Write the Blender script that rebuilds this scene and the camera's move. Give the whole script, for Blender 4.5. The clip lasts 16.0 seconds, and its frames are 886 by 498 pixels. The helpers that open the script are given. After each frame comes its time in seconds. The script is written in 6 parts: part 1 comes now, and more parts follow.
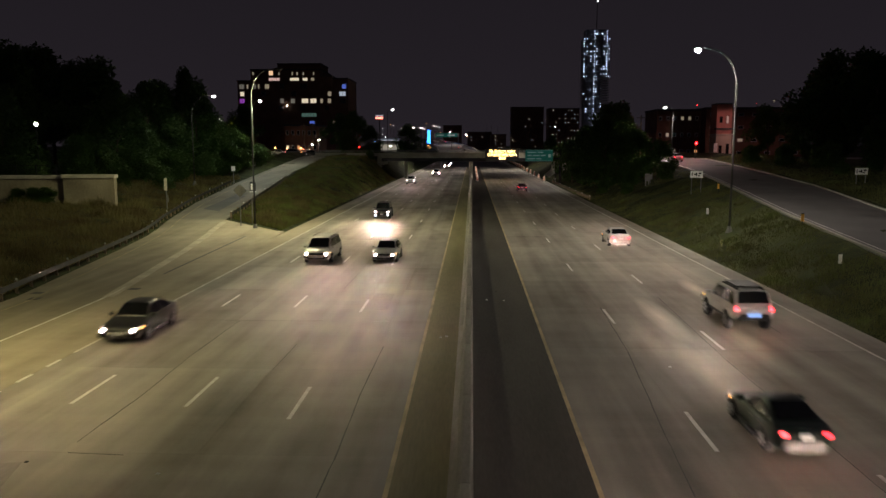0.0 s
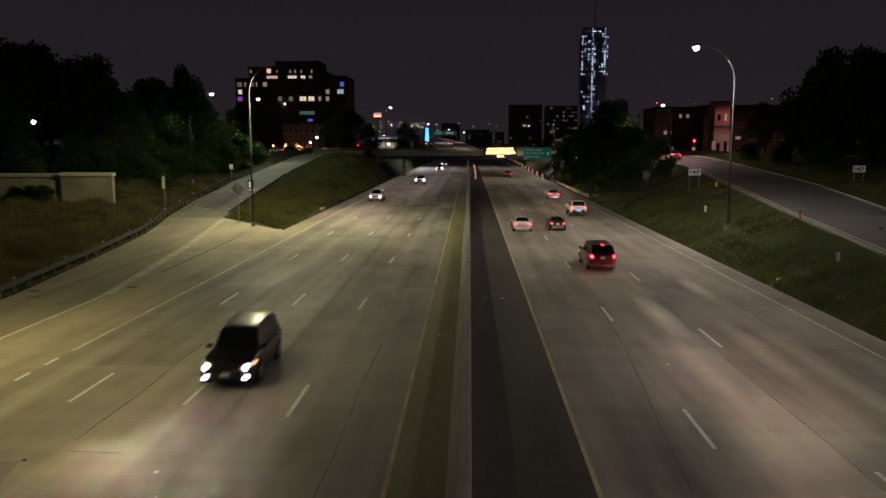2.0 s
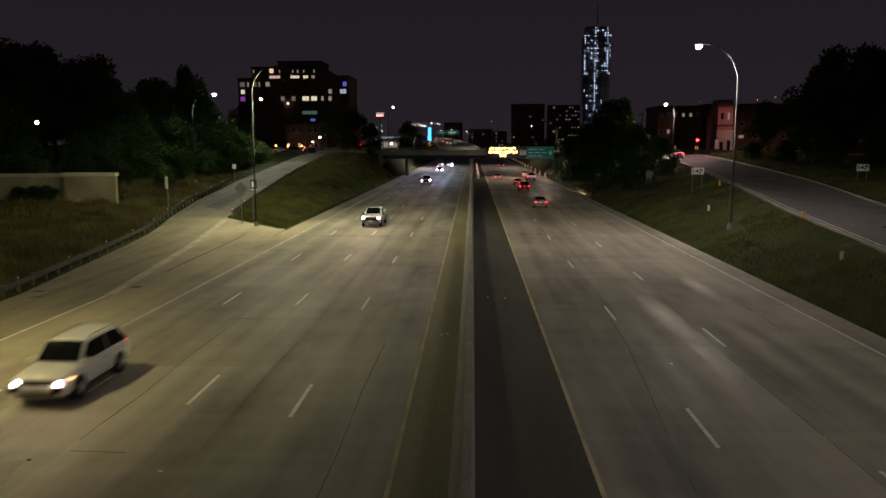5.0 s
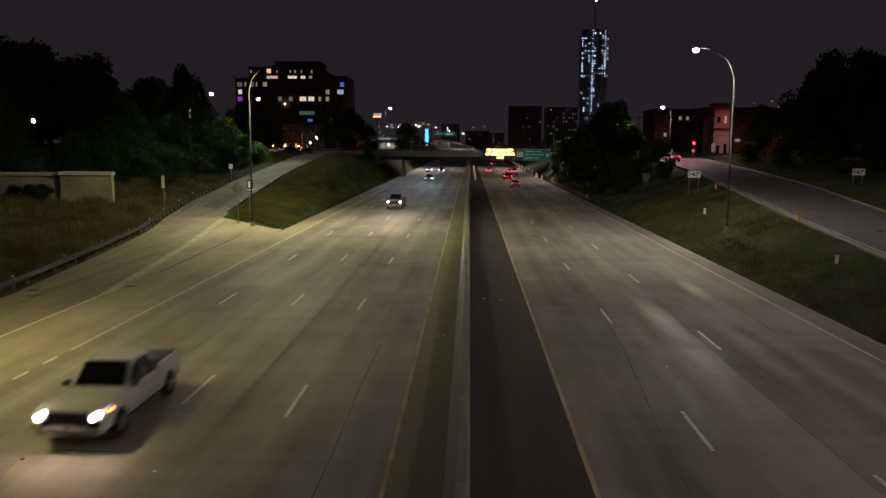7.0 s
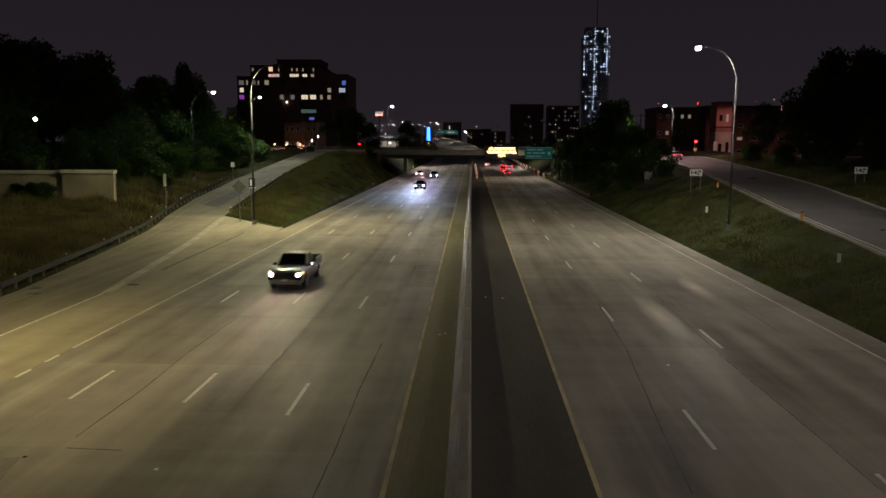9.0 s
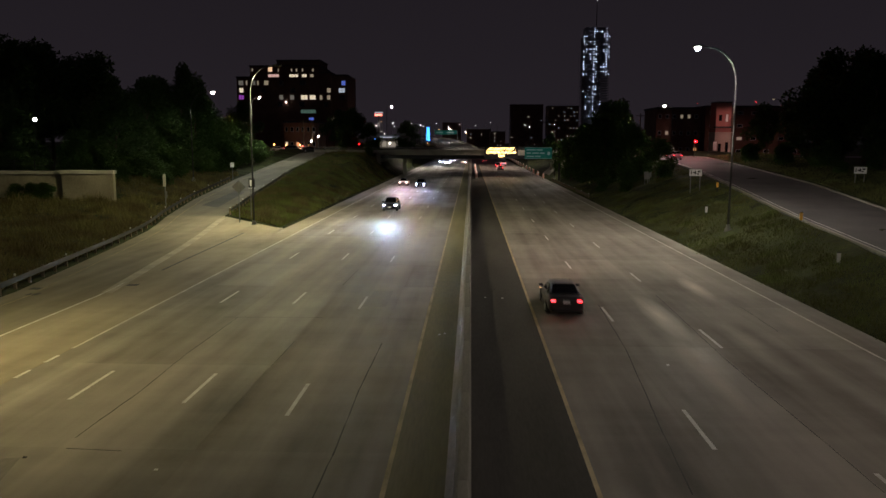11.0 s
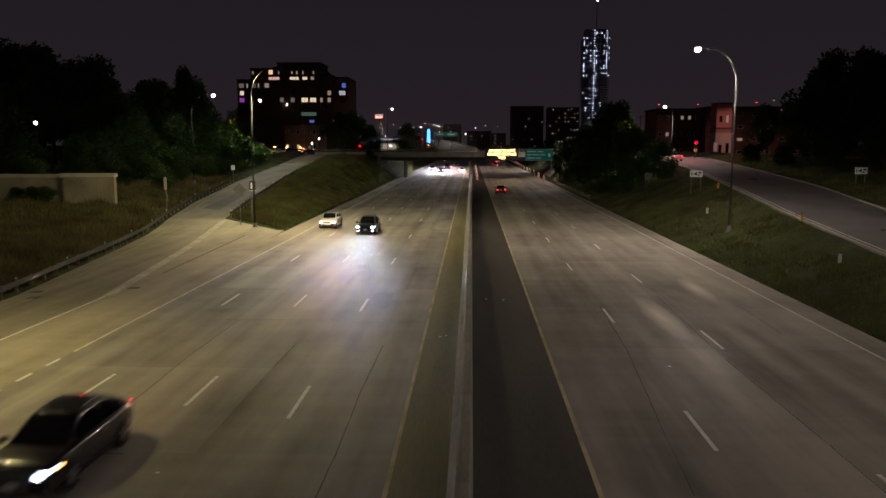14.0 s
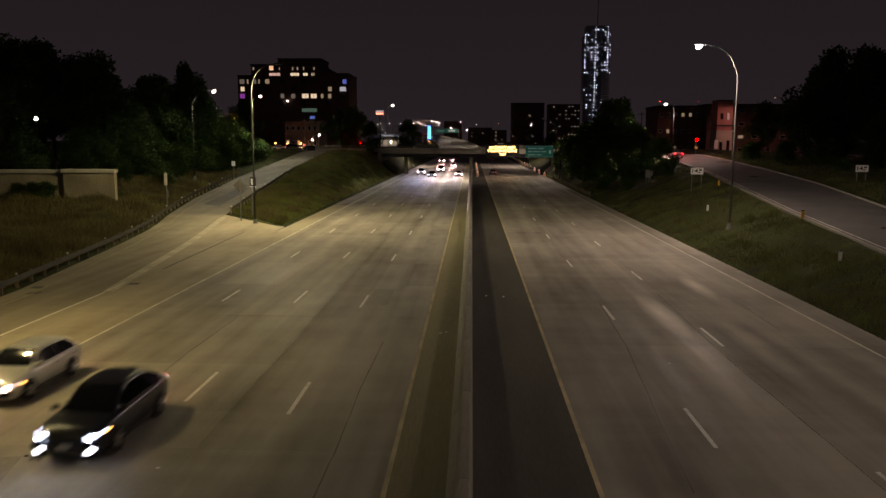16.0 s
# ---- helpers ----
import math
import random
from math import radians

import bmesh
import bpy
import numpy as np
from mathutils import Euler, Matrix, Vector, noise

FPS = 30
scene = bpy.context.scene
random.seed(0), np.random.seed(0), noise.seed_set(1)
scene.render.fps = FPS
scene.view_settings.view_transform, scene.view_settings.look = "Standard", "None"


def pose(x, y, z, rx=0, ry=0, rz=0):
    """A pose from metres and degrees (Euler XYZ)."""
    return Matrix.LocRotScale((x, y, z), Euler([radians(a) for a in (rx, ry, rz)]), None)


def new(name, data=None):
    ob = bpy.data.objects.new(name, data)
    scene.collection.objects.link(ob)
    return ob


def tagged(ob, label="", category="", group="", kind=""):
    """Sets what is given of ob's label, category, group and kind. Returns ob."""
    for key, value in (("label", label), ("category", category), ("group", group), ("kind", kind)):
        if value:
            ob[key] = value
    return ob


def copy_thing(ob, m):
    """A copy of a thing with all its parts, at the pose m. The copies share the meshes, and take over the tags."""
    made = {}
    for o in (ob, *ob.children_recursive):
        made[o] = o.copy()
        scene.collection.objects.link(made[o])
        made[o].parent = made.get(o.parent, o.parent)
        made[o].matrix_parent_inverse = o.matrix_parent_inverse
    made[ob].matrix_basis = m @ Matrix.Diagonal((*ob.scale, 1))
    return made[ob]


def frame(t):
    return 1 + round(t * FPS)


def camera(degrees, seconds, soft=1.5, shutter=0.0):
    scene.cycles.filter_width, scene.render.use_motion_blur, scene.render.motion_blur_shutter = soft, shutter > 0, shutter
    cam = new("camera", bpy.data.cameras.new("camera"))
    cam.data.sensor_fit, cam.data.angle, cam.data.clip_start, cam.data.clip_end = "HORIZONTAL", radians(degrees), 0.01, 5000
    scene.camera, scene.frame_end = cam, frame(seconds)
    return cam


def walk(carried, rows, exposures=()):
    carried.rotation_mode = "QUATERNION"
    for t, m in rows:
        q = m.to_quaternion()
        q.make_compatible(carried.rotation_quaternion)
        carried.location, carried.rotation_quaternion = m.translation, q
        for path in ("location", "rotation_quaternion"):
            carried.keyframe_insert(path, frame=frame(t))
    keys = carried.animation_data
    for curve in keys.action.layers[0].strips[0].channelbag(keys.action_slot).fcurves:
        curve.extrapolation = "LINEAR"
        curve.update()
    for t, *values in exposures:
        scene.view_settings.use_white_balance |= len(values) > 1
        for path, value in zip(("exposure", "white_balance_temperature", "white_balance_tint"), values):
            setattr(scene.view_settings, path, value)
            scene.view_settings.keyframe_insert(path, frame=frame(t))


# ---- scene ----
# The camera: held over the parapet of an overpass, 8.47 m above a sunken motorway.
EYE = (0.0, 0.0, 8.47)


def aim(down, left, roll):
    """The pose of the held camera: degrees down, to the left, and of lean."""
    return pose(*EYE, 0, 0, left) @ pose(0, 0, 0, 90 - down, 0, 0) @ pose(0, 0, 0, 0, 0, -roll)


cam = camera(61.04, 16.0, soft=1.5, shutter=0.5)
walk(cam, [
    (0, aim(7.837, 2.181, 0.037)),
    (0.5, aim(7.829, 2.045, -0.144)),
    (1, aim(7.725, 1.982, -0.213)),
    (1.5, aim(7.693, 1.943, -0.302)),
    (2, aim(7.997, 2.046, 0.061)),
    (2.5, aim(7.947, 2.059, 0.113)),
    (3, aim(7.940, 2.125, 0.108)),
    (3.5, aim(7.985, 2.200, 0.159)),
    (4, aim(8.036, 2.261, 0.227)),
    (6.5, aim(8.032, 2.089, -0.102)),
    (7, aim(7.931, 1.984, -0.234)),
    (7.5, aim(7.988, 2.022, -0.200)),
    (8, aim(7.831, 2.004, -0.189)),
    (8.5, aim(7.946, 2.087, -0.268)),
    (9, aim(8.059, 2.112, -0.242)),
    (11.5, aim(8.046, 2.071, -0.181)),
    (12, aim(8.065, 2.160, -0.056)),
    (12.5, aim(8.124, 2.110, -0.246)),
    (13, aim(8.046, 2.114, -0.175)),
    (13.5, aim(7.874, 2.089, -0.082)),
    (14, aim(7.898, 2.159, 0.001)),
    (14.5, aim(8.046, 2.285, 0.000)),
    (15, aim(8.197, 2.268, -0.067)),
    (15.5, aim(8.215, 2.262, -0.141)),
    (16, aim(8.157, 2.181, -0.156)),
], exposures=[(0, 0.46, 6500, 11), (9, 0.46, 6500, 11), (12, 0.46, 6600, 14), (14, 0.46, 6800, 18), (16, 0.46, 7500, 21)])

# ---- light: night sky glow, street lamps are built with their poles ----
world = bpy.data.worlds.new("night_sky")
scene.world = world
world.use_nodes = True
wn, wl = world.node_tree.nodes, world.node_tree.links
wbg = wn["Background"]
wtc = wn.new("ShaderNodeTexCoord")
wsep = wn.new("ShaderNodeSeparateXYZ")
wramp = wn.new("ShaderNodeValToRGB")
wl.new(wtc.outputs["Generated"], wsep.inputs[0])
wl.new(wsep.outputs["Z"], wramp.inputs[0])
wramp.color_ramp.elements[0].position = 0.0
wramp.color_ramp.elements[0].color = (0.0118, 0.0096, 0.0122, 1)
wramp.color_ramp.elements[1].position = 0.45
wramp.color_ramp.elements[1].color = (0.0060, 0.0050, 0.0066, 1)
wl.new(wramp.outputs[0], wbg.inputs["Color"])
wbg.inputs["Strength"].default_value = 1.05
scene.view_settings.exposure = 0.0


# ---- materials ----
def mat(name, color, rough=0.6, metal=0.0, vary=0.25, scale=2.0, fine=18.0, bump=0.15, stretch=(1, 1, 1),
        emit=None, strength=0.0, coat=0.0, per_object=0.0, tint=None, spec=0.5, thin=0.0):
    """A surface with variation at two scales, a fine relief and, if asked, a tone of its own for each object."""
    m = bpy.data.materials.new(name)
    m.use_nodes = True
    n, l = m.node_tree.nodes, m.node_tree.links
    b = n["Principled BSDF"]
    b.inputs["Roughness"].default_value, b.inputs["Metallic"].default_value = rough, metal
    b.inputs["Coat Weight"].default_value = coat
    b.inputs["Specular IOR Level"].default_value = spec
    tc, mp = n.new("ShaderNodeTexCoord"), n.new("ShaderNodeMapping")
    l.new(tc.outputs["Object"], mp.inputs["Vector"])
    mp.inputs["Scale"].default_value = stretch
    big, small = n.new("ShaderNodeTexNoise"), n.new("ShaderNodeTexNoise")
    for t, s in ((big, scale), (small, fine)):
        t.inputs["Scale"].default_value = s
        t.inputs["Detail"].default_value = 5
        l.new(mp.outputs[0], t.inputs["Vector"])
    add = n.new("ShaderNodeMath")
    add.operation = "MULTIPLY_ADD"
    l.new(small.outputs[0], add.inputs[0])
    add.inputs[1].default_value = 0.45
    l.new(big.outputs[0], add.inputs[2])
    last = add
    if per_object:
        oi = n.new("ShaderNodeObjectInfo")
        pm = n.new("ShaderNodeMath")
        pm.operation = "MULTIPLY_ADD"
        l.new(oi.outputs["Random"], pm.inputs[0])
        pm.inputs[1].default_value = per_object
        l.new(add.outputs[0], pm.inputs[2])
        last = pm
    ramp = n.new("ShaderNodeValToRGB")
    mid = 0.72 + per_object / 2
    ramp.color_ramp.elements[0].position, ramp.color_ramp.elements[1].position = mid - 0.3, mid + 0.3
    low = tint or color
    ramp.color_ramp.elements[0].color = (*[c * (1 - vary) for c in low], 1)
    ramp.color_ramp.elements[1].color = (*[min(1, c * (1 + vary)) for c in color], 1)
    l.new(last.outputs[0], ramp.inputs[0])
    l.new(ramp.outputs[0], b.inputs["Base Color"])
    if bump:
        bp = n.new("ShaderNodeBump")
        bp.inputs["Strength"].default_value, bp.inputs["Distance"].default_value = bump, 0.02
        l.new(small.outputs[0], bp.inputs["Height"])
        l.new(bp.outputs[0], b.inputs["Normal"])
    if thin:
        tr, mx = n.new("ShaderNodeBsdfTranslucent"), n.new("ShaderNodeMixShader")
        l.new(ramp.outputs[0], tr.inputs["Color"])
        mx.inputs[0].default_value = thin
        l.new(b.outputs[0], mx.inputs[1])
        l.new(tr.outputs[0], mx.inputs[2])
        l.new(mx.outputs[0], n["Material Output"].inputs["Surface"])
    if emit:
        b.inputs["Emission Color"].default_value = (*emit, 1)
        b.inputs["Emission Strength"].default_value = strength
    return m


def glow(name, color, strength):
    return mat(name, (0.5, 0.5, 0.5), 0.3, vary=0.02, bump=0, emit=color, strength=strength)




def pavement(name, color, streak=0.5, blotch=0.5, per_object=0.10, rough=0.66, spec=0.08, polish=0.14, spots=(), strips=()):
    """Worn paving: broad stains, pale wheel tracks along the road, grain, and a slight tone of its own for each slab."""
    m = bpy.data.materials.new(name)
    m.use_nodes = True
    n, l = m.node_tree.nodes, m.node_tree.links
    b = n["Principled BSDF"]
    b.inputs["Roughness"].default_value, b.inputs["Specular IOR Level"].default_value = rough, spec
    geo = n.new("ShaderNodeNewGeometry")

    def layer(scale, stretch, detail=4, shift=0.0):
        mp, t = n.new("ShaderNodeMapping"), n.new("ShaderNodeTexNoise")
        mp.inputs["Scale"].default_value, mp.inputs["Location"].default_value = stretch, (shift, shift * 1.7, 0)
        t.inputs["Scale"].default_value, t.inputs["Detail"].default_value = scale, detail
        l.new(geo.outputs["Position"], mp.inputs["Vector"])
        l.new(mp.outputs[0], t.inputs["Vector"])
        return t.outputs[0]

    def plus(a, k, base):
        q = n.new("ShaderNodeMath")
        q.operation = "MULTIPLY_ADD"
        l.new(a, q.inputs[0])
        q.inputs[1].default_value = k
        if isinstance(base, float):
            q.inputs[2].default_value = base
        else:
            l.new(base, q.inputs[2])
        return q.outputs[0]
    grain = layer(11.0, (1, 0.6, 1), 6)
    v = plus(layer(1.0, (0.22, 0.09, 1), 6), blotch, 1.0 - blotch * 0.5 - streak * 0.5 - 0.42 - per_object * 0.5)
    v = plus(layer(1.0, (0.75, 0.016, 1), 3, 7.0), streak, v)
    v = plus(layer(1.0, (1.3, 0.35, 1), 6, 3.0), 0.42, plus(layer(1.0, (0.05, 0.9, 1), 3, 11.0), 0.3, v))
    v = plus(grain, 0.12, v)
    oi = n.new("ShaderNodeObjectInfo")
    v = plus(oi.outputs["Random"], per_object, v)
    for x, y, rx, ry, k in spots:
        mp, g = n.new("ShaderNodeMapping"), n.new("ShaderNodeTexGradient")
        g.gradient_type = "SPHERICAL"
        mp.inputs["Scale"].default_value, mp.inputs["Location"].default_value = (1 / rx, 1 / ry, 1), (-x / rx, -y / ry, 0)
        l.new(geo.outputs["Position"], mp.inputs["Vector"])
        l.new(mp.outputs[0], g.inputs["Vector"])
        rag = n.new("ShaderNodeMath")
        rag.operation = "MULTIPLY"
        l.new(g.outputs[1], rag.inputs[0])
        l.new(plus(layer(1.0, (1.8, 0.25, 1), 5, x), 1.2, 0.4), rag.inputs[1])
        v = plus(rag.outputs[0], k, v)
    mix = n.new("ShaderNodeMix")
    mix.data_type, mix.blend_type = "RGBA", "MULTIPLY"
    mix.inputs["Factor"].default_value = 1.0
    mix.inputs["A"].default_value = (*color, 1)
    l.new(v, mix.inputs["B"])
    l.new(mix.outputs["Result"], b.inputs["Base Color"])
    # wheel tracks and single slabs are worn smoother than the rest
    worn = plus(layer(1.0, (0.9, 0.02, 1), 3, 21.0), -2.0 * polish, rough + polish)
    worn = plus(oi.outputs["Random"], -0.5 * polish, plus(grain, 0.1, worn))
    if strips:
        sep = n.new("ShaderNodeSeparateXYZ")
        l.new(geo.outputs["Position"], sep.inputs[0])
    for x, half, k in strips:
        away, step = n.new("ShaderNodeMath"), n.new("ShaderNodeMapRange")
        away.operation = "SUBTRACT"
        l.new(sep.outputs["X"], away.inputs[0])
        away.inputs[1].default_value = x
        size = n.new("ShaderNodeMath")
        size.operation = "ABSOLUTE"
        l.new(away.outputs[0], size.inputs[0])
        l.new(size.outputs[0], step.inputs["Value"])
        step.inputs["From Min"].default_value, step.inputs["From Max"].default_value = half + 0.09, half - 0.09
        worn = plus(step.outputs["Result"], k, worn)
    l.new(worn, b.inputs["Roughness"])
    bp = n.new("ShaderNodeBump")
    bp.inputs["Strength"].default_value, bp.inputs["Distance"].default_value = 0.2, 0.02
    l.new(grain, bp.inputs["Height"])
    l.new(bp.outputs[0], b.inputs["Normal"])
    return m


# worn lane patches, the lamp's sheen painted in as paleness, and dark blotches: x, y, half width, half length, strength
LANE_PATCHES = ((9.45, 37.0, 0.8, 5.2, 1.5), (13.3, 44.2, 0.65, 3.8, 1.3), (8.9, 28.0, 0.7, 5.0, 0.5), (12.0, 30.5, 0.8, 6.0, 0.45), (12.0, 38.0, 1.6, 7.0, 0.35),
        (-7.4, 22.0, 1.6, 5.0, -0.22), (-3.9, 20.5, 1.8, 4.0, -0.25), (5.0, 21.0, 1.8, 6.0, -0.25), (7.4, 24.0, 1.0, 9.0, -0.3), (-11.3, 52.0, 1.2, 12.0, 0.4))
# strips along the lanes that traffic has polished or left rough: x, half width, change of roughness
POLISHED = ((-6.25, 0.5, -0.06), (-8.2, 0.3, -0.05), (-4.42, 0.12, -0.08), (-7.25, 0.42, 0.05), (-3.4, 0.3, -0.08), (-12.6, 0.9, -0.05), (9.55, 0.5, -0.12), (7.4, 0.35, -0.08), (13.3, 0.3, -0.1))
CONCRETE_ROAD = pavement("worn_concrete_pavement", (0.325, 0.30, 0.258), 1.2, 1.2, 0.2, spots=LANE_PATCHES, strips=POLISHED)
GORE = pavement("tan_gore_concrete", (0.36, 0.32, 0.24), 0.5, 1.2, 0.0)
# ramp asphalt again, darkened for the weaker light on its upper part
DIMMED_UPPER_RAMP = pavement("dimmed_upper_ramp", (0.22, 0.205, 0.168), 0.8, 1.0, 0.0)
RAMP_LANE = pavement("ramp_asphalt", (0.287, 0.258, 0.197), 0.9, 1.0, 0.0)
PALE_STRIP = mat("pale_concrete_strip", (0.46, 0.42, 0.33), 0.8, vary=0.3, scale=0.7, fine=10, bump=0.2)
RAMP_ROAD = mat("ramp_concrete", (0.30, 0.28, 0.24), 0.7, vary=0.3, scale=0.4, fine=8, bump=0.25, stretch=(1, 0.3, 1))
ASPHALT = mat("shoulder_asphalt", (0.085, 0.08, 0.07), 0.8, spec=0.2, vary=0.35, scale=0.5, fine=12, bump=0.35, stretch=(1, 0.15, 1))
SHOULDER = mat("inner_shoulder_concrete", (0.26, 0.235, 0.12), 0.75, vary=0.35, scale=0.6, fine=12, bump=0.3, stretch=(1, 0.1, 1))
FAR_ASPHALT = mat("side_road_asphalt", (0.105, 0.10, 0.098), 0.75, vary=0.3, scale=0.3, fine=8, bump=0.3)
JOINT = mat("tar_joint", (0.065, 0.06, 0.052), 0.6, vary=0.3, scale=3)
BARRIER = mat("barrier_concrete", (0.27, 0.255, 0.215), 0.8, vary=0.35, scale=0.8, fine=14, bump=0.3, stretch=(1, 0.25, 1))
BRIDGE_CONC = mat("bridge_concrete", (0.31, 0.30, 0.25), 0.85, vary=0.3, scale=0.4, fine=6, bump=0.2)
# paler than the wall: lamplight on the coping put into the colour
WALL_CAP = mat("brightened_coping", (0.62, 0.58, 0.48), 0.85, vary=0.25, scale=0.4, fine=5, bump=0.2)
WALL_CONC = mat("retaining_wall_concrete", (0.38, 0.33, 0.23), 0.85, vary=0.4, scale=0.35, fine=5, bump=0.25)
WHITE_PAINT = mat("white_road_paint", (0.72, 0.71, 0.67), 0.6, vary=0.3, scale=1.5, fine=30, bump=0.1)
EDGE_PAINT = mat("worn_edge_paint", (0.62, 0.59, 0.52), 0.6, vary=0.4, scale=0.9, fine=18, bump=0.1)
YELLOW_PAINT = mat("yellow_road_paint", (0.52, 0.43, 0.24), 0.6, vary=0.45, scale=0.8, fine=20, bump=0.1)
SOIL = mat("grassy_ground", (0.040, 0.048, 0.018), 0.95, vary=0.8, scale=0.35, fine=2.5, bump=0.6, tint=(0.042, 0.034, 0.015), spec=0.1)
GRASS = mat("grass_blades", (0.12, 0.15, 0.042), 0.8, vary=0.75, scale=0.4, fine=4, bump=0, tint=(0.36, 0.26, 0.105), spec=0.2, thin=0.45)
VERGE_GRASS = mat("short_grass_blades", (0.105, 0.125, 0.043), 0.8, vary=0.6, scale=0.3, fine=2, bump=0, tint=(0.20, 0.165, 0.085), spec=0.15, thin=0.4)
BANK_GRASS = mat("dry_bank_grass", (0.15, 0.135, 0.055), 0.8, vary=0.7, scale=0.3, fine=3, bump=0, tint=(0.24, 0.165, 0.08), spec=0.15, thin=0.4)
LEAF = mat("tree_leaves", (0.055, 0.10, 0.026), 0.6, vary=0.5, scale=0.5, fine=5, bump=0, spec=0.25, thin=0.45)
LEAF_B = mat("shrub_leaves", (0.055, 0.10, 0.024), 0.6, vary=0.5, scale=0.6, fine=5, bump=0, spec=0.25, thin=0.45)
BARK = mat("tree_bark", (0.10, 0.075, 0.05), 0.9, vary=0.4, scale=3, fine=14, bump=0.6)
GALV = mat("galvanised_steel", (0.24, 0.24, 0.23), 0.6, 0.3, vary=0.2, scale=2)
GREY_POLE = mat("dull_grey_lamp_pole", (0.12, 0.12, 0.118), 0.85, 0.0, vary=0.25, scale=1.5)
POLE = mat("weathered_lamp_pole", (0.055, 0.053, 0.05), 0.7, 0.15, vary=0.25, scale=1.5)
DARK_METAL = mat("dark_painted_metal", (0.03, 0.03, 0.032), 0.5, 0.4, vary=0.2)
WOOD = mat("weathered_post_wood", (0.22, 0.17, 0.11), 0.85, vary=0.35, scale=4, stretch=(1, 1, 0.15))
# faint glow stands in for headlights thrown back by the green sheeting
SIGN_GREEN = mat("glowing_green_sheeting", (0.02, 0.20, 0.15), 0.4, vary=0.1, emit=(0.02, 0.30, 0.24), strength=0.06)
SIGN_WHITE = mat("white_sign_sheeting", (0.86, 0.86, 0.83), 0.4, vary=0.08)
SIGN_BLACK = mat("black_sign_print", (0.02, 0.02, 0.02), 0.5, vary=0.1)
# legend glows too, for the headlights it would throw back
SIGN_BAR = glow("glowing_sign_legend", (0.35, 0.75, 0.66), 0.08)
ORANGE = mat("orange_plastic", (0.75, 0.20, 0.03), 0.5, vary=0.1)
AMBER_POST = mat("amber_delineator", (0.80, 0.42, 0.05), 0.45, vary=0.1)
BRICK = mat("dark_brick_wall", (0.13, 0.07, 0.05), 0.9, vary=0.3, scale=0.4, fine=6)
# wall of the pale corner building, the signal's red light in its colour
SIGNAL_LIT_WALL = mat("signal_lit_wall", (0.36, 0.15, 0.13), 0.85, vary=0.2, scale=0.3, fine=4)
BROWN_WALL = mat("brown_brick_wall", (0.22, 0.125, 0.09), 0.9, vary=0.3, scale=0.4, fine=6)
PALE_WALL = mat("pale_stone_wall", (0.42, 0.36, 0.30), 0.85, vary=0.2, scale=0.3, fine=4)
GREY_WALL = mat("grey_tower_panels", (0.34, 0.34, 0.36), 0.7, vary=0.2, scale=0.2, fine=2)
ROOF = mat("roof_membrane", (0.05, 0.05, 0.05), 0.9, vary=0.2)
DARK_GLASS = mat("unlit_window_glass", (0.012, 0.013, 0.016), 0.08, vary=0.2, bump=0)
RUBBER = mat("tyre_rubber", (0.018, 0.018, 0.018), 0.85, vary=0.2)
RIM = mat("alloy_rim", (0.45, 0.45, 0.46), 0.35, 0.9, vary=0.1)
TRIM = mat("black_plastic_trim", (0.02, 0.02, 0.021), 0.55, vary=0.2)
PLATE = mat("plate_sheeting", (0.7, 0.72, 0.75), 0.4, vary=0.08)
# the plate's blue lighting is put into its colour and a glow
PLATE_BLUE = mat("blue_lit_plate", (0.25, 0.42, 0.75), 0.4, vary=0.08, emit=(0.3, 0.5, 1.0), strength=0.6)
BAFFLE = mat("black_lamp_baffle", (0.0, 0.0, 0.0), 1.0, vary=0.0, bump=0, spec=0.0)
CHROME = mat("chrome", (0.7, 0.7, 0.7), 0.15, 1.0, vary=0.05, bump=0)
CAR_GLASS = mat("car_glass", (0.010, 0.011, 0.012), 0.06, vary=0.1, bump=0, coat=0.5)
WARM_HEAD = glow("warm_headlight", (1.0, 0.72, 0.60), 260.0)
WARM_BEAM = glow("warm_headlight_beam", (1.0, 0.68, 0.58), 70000.0)
DIM_BEAM = glow("dim_headlight_beam", (1.0, 0.74, 0.64), 24000.0)
WHITE_HEAD = glow("white_headlight", (0.86, 0.92, 1.0), 300.0)
WHITE_BEAM = glow("white_headlight_beam", (0.86, 0.92, 1.0), 150000.0)
BLUE_HEAD = glow("cool_headlight", (0.60, 0.76, 1.0), 330.0)
BLUE_BEAM = glow("cool_headlight_beam", (0.44, 0.62, 1.0), 165000.0)
PINK_HEAD = glow("soft_headlight", (1.0, 0.60, 0.50), 190.0)
PINK_BEAM = glow("soft_headlight_beam", (1.0, 0.60, 0.50), 115000.0)
BRIGHT_BEAM = glow("strong_headlight_beam", (1.0, 0.72, 0.58), 120000.0)
FOG_BEAM = glow("fog_lamp_beam", (1.0, 0.78, 0.68), 50000.0)
COOL_FOG_BEAM = glow("cool_fog_lamp_beam", (0.62, 0.76, 1.0), 20000.0)
FOG = glow("fog_lamp_lens", (0.8, 0.88, 1.0), 6.0)
HEAD_SHELL = glow("headlight_reflector", (1.0, 0.76, 0.64), 0.6)
COOL_SHELL = glow("cool_headlight_reflector", (0.55, 0.70, 1.0), 4.0)
FADED_PAINT = mat("faded_yellow_paint", (0.33, 0.28, 0.17), 0.7, vary=0.4, scale=0.8, fine=20)
TAIL = glow("tail_lamp", (1.0, 0.012, 0.02), 14.0)
BRAKE = glow("brake_lamp", (1.0, 0.006, 0.012), 45.0)
TAIL_DIM = glow("dim_tail_lamp", (1.0, 0.02, 0.02), 7.0)
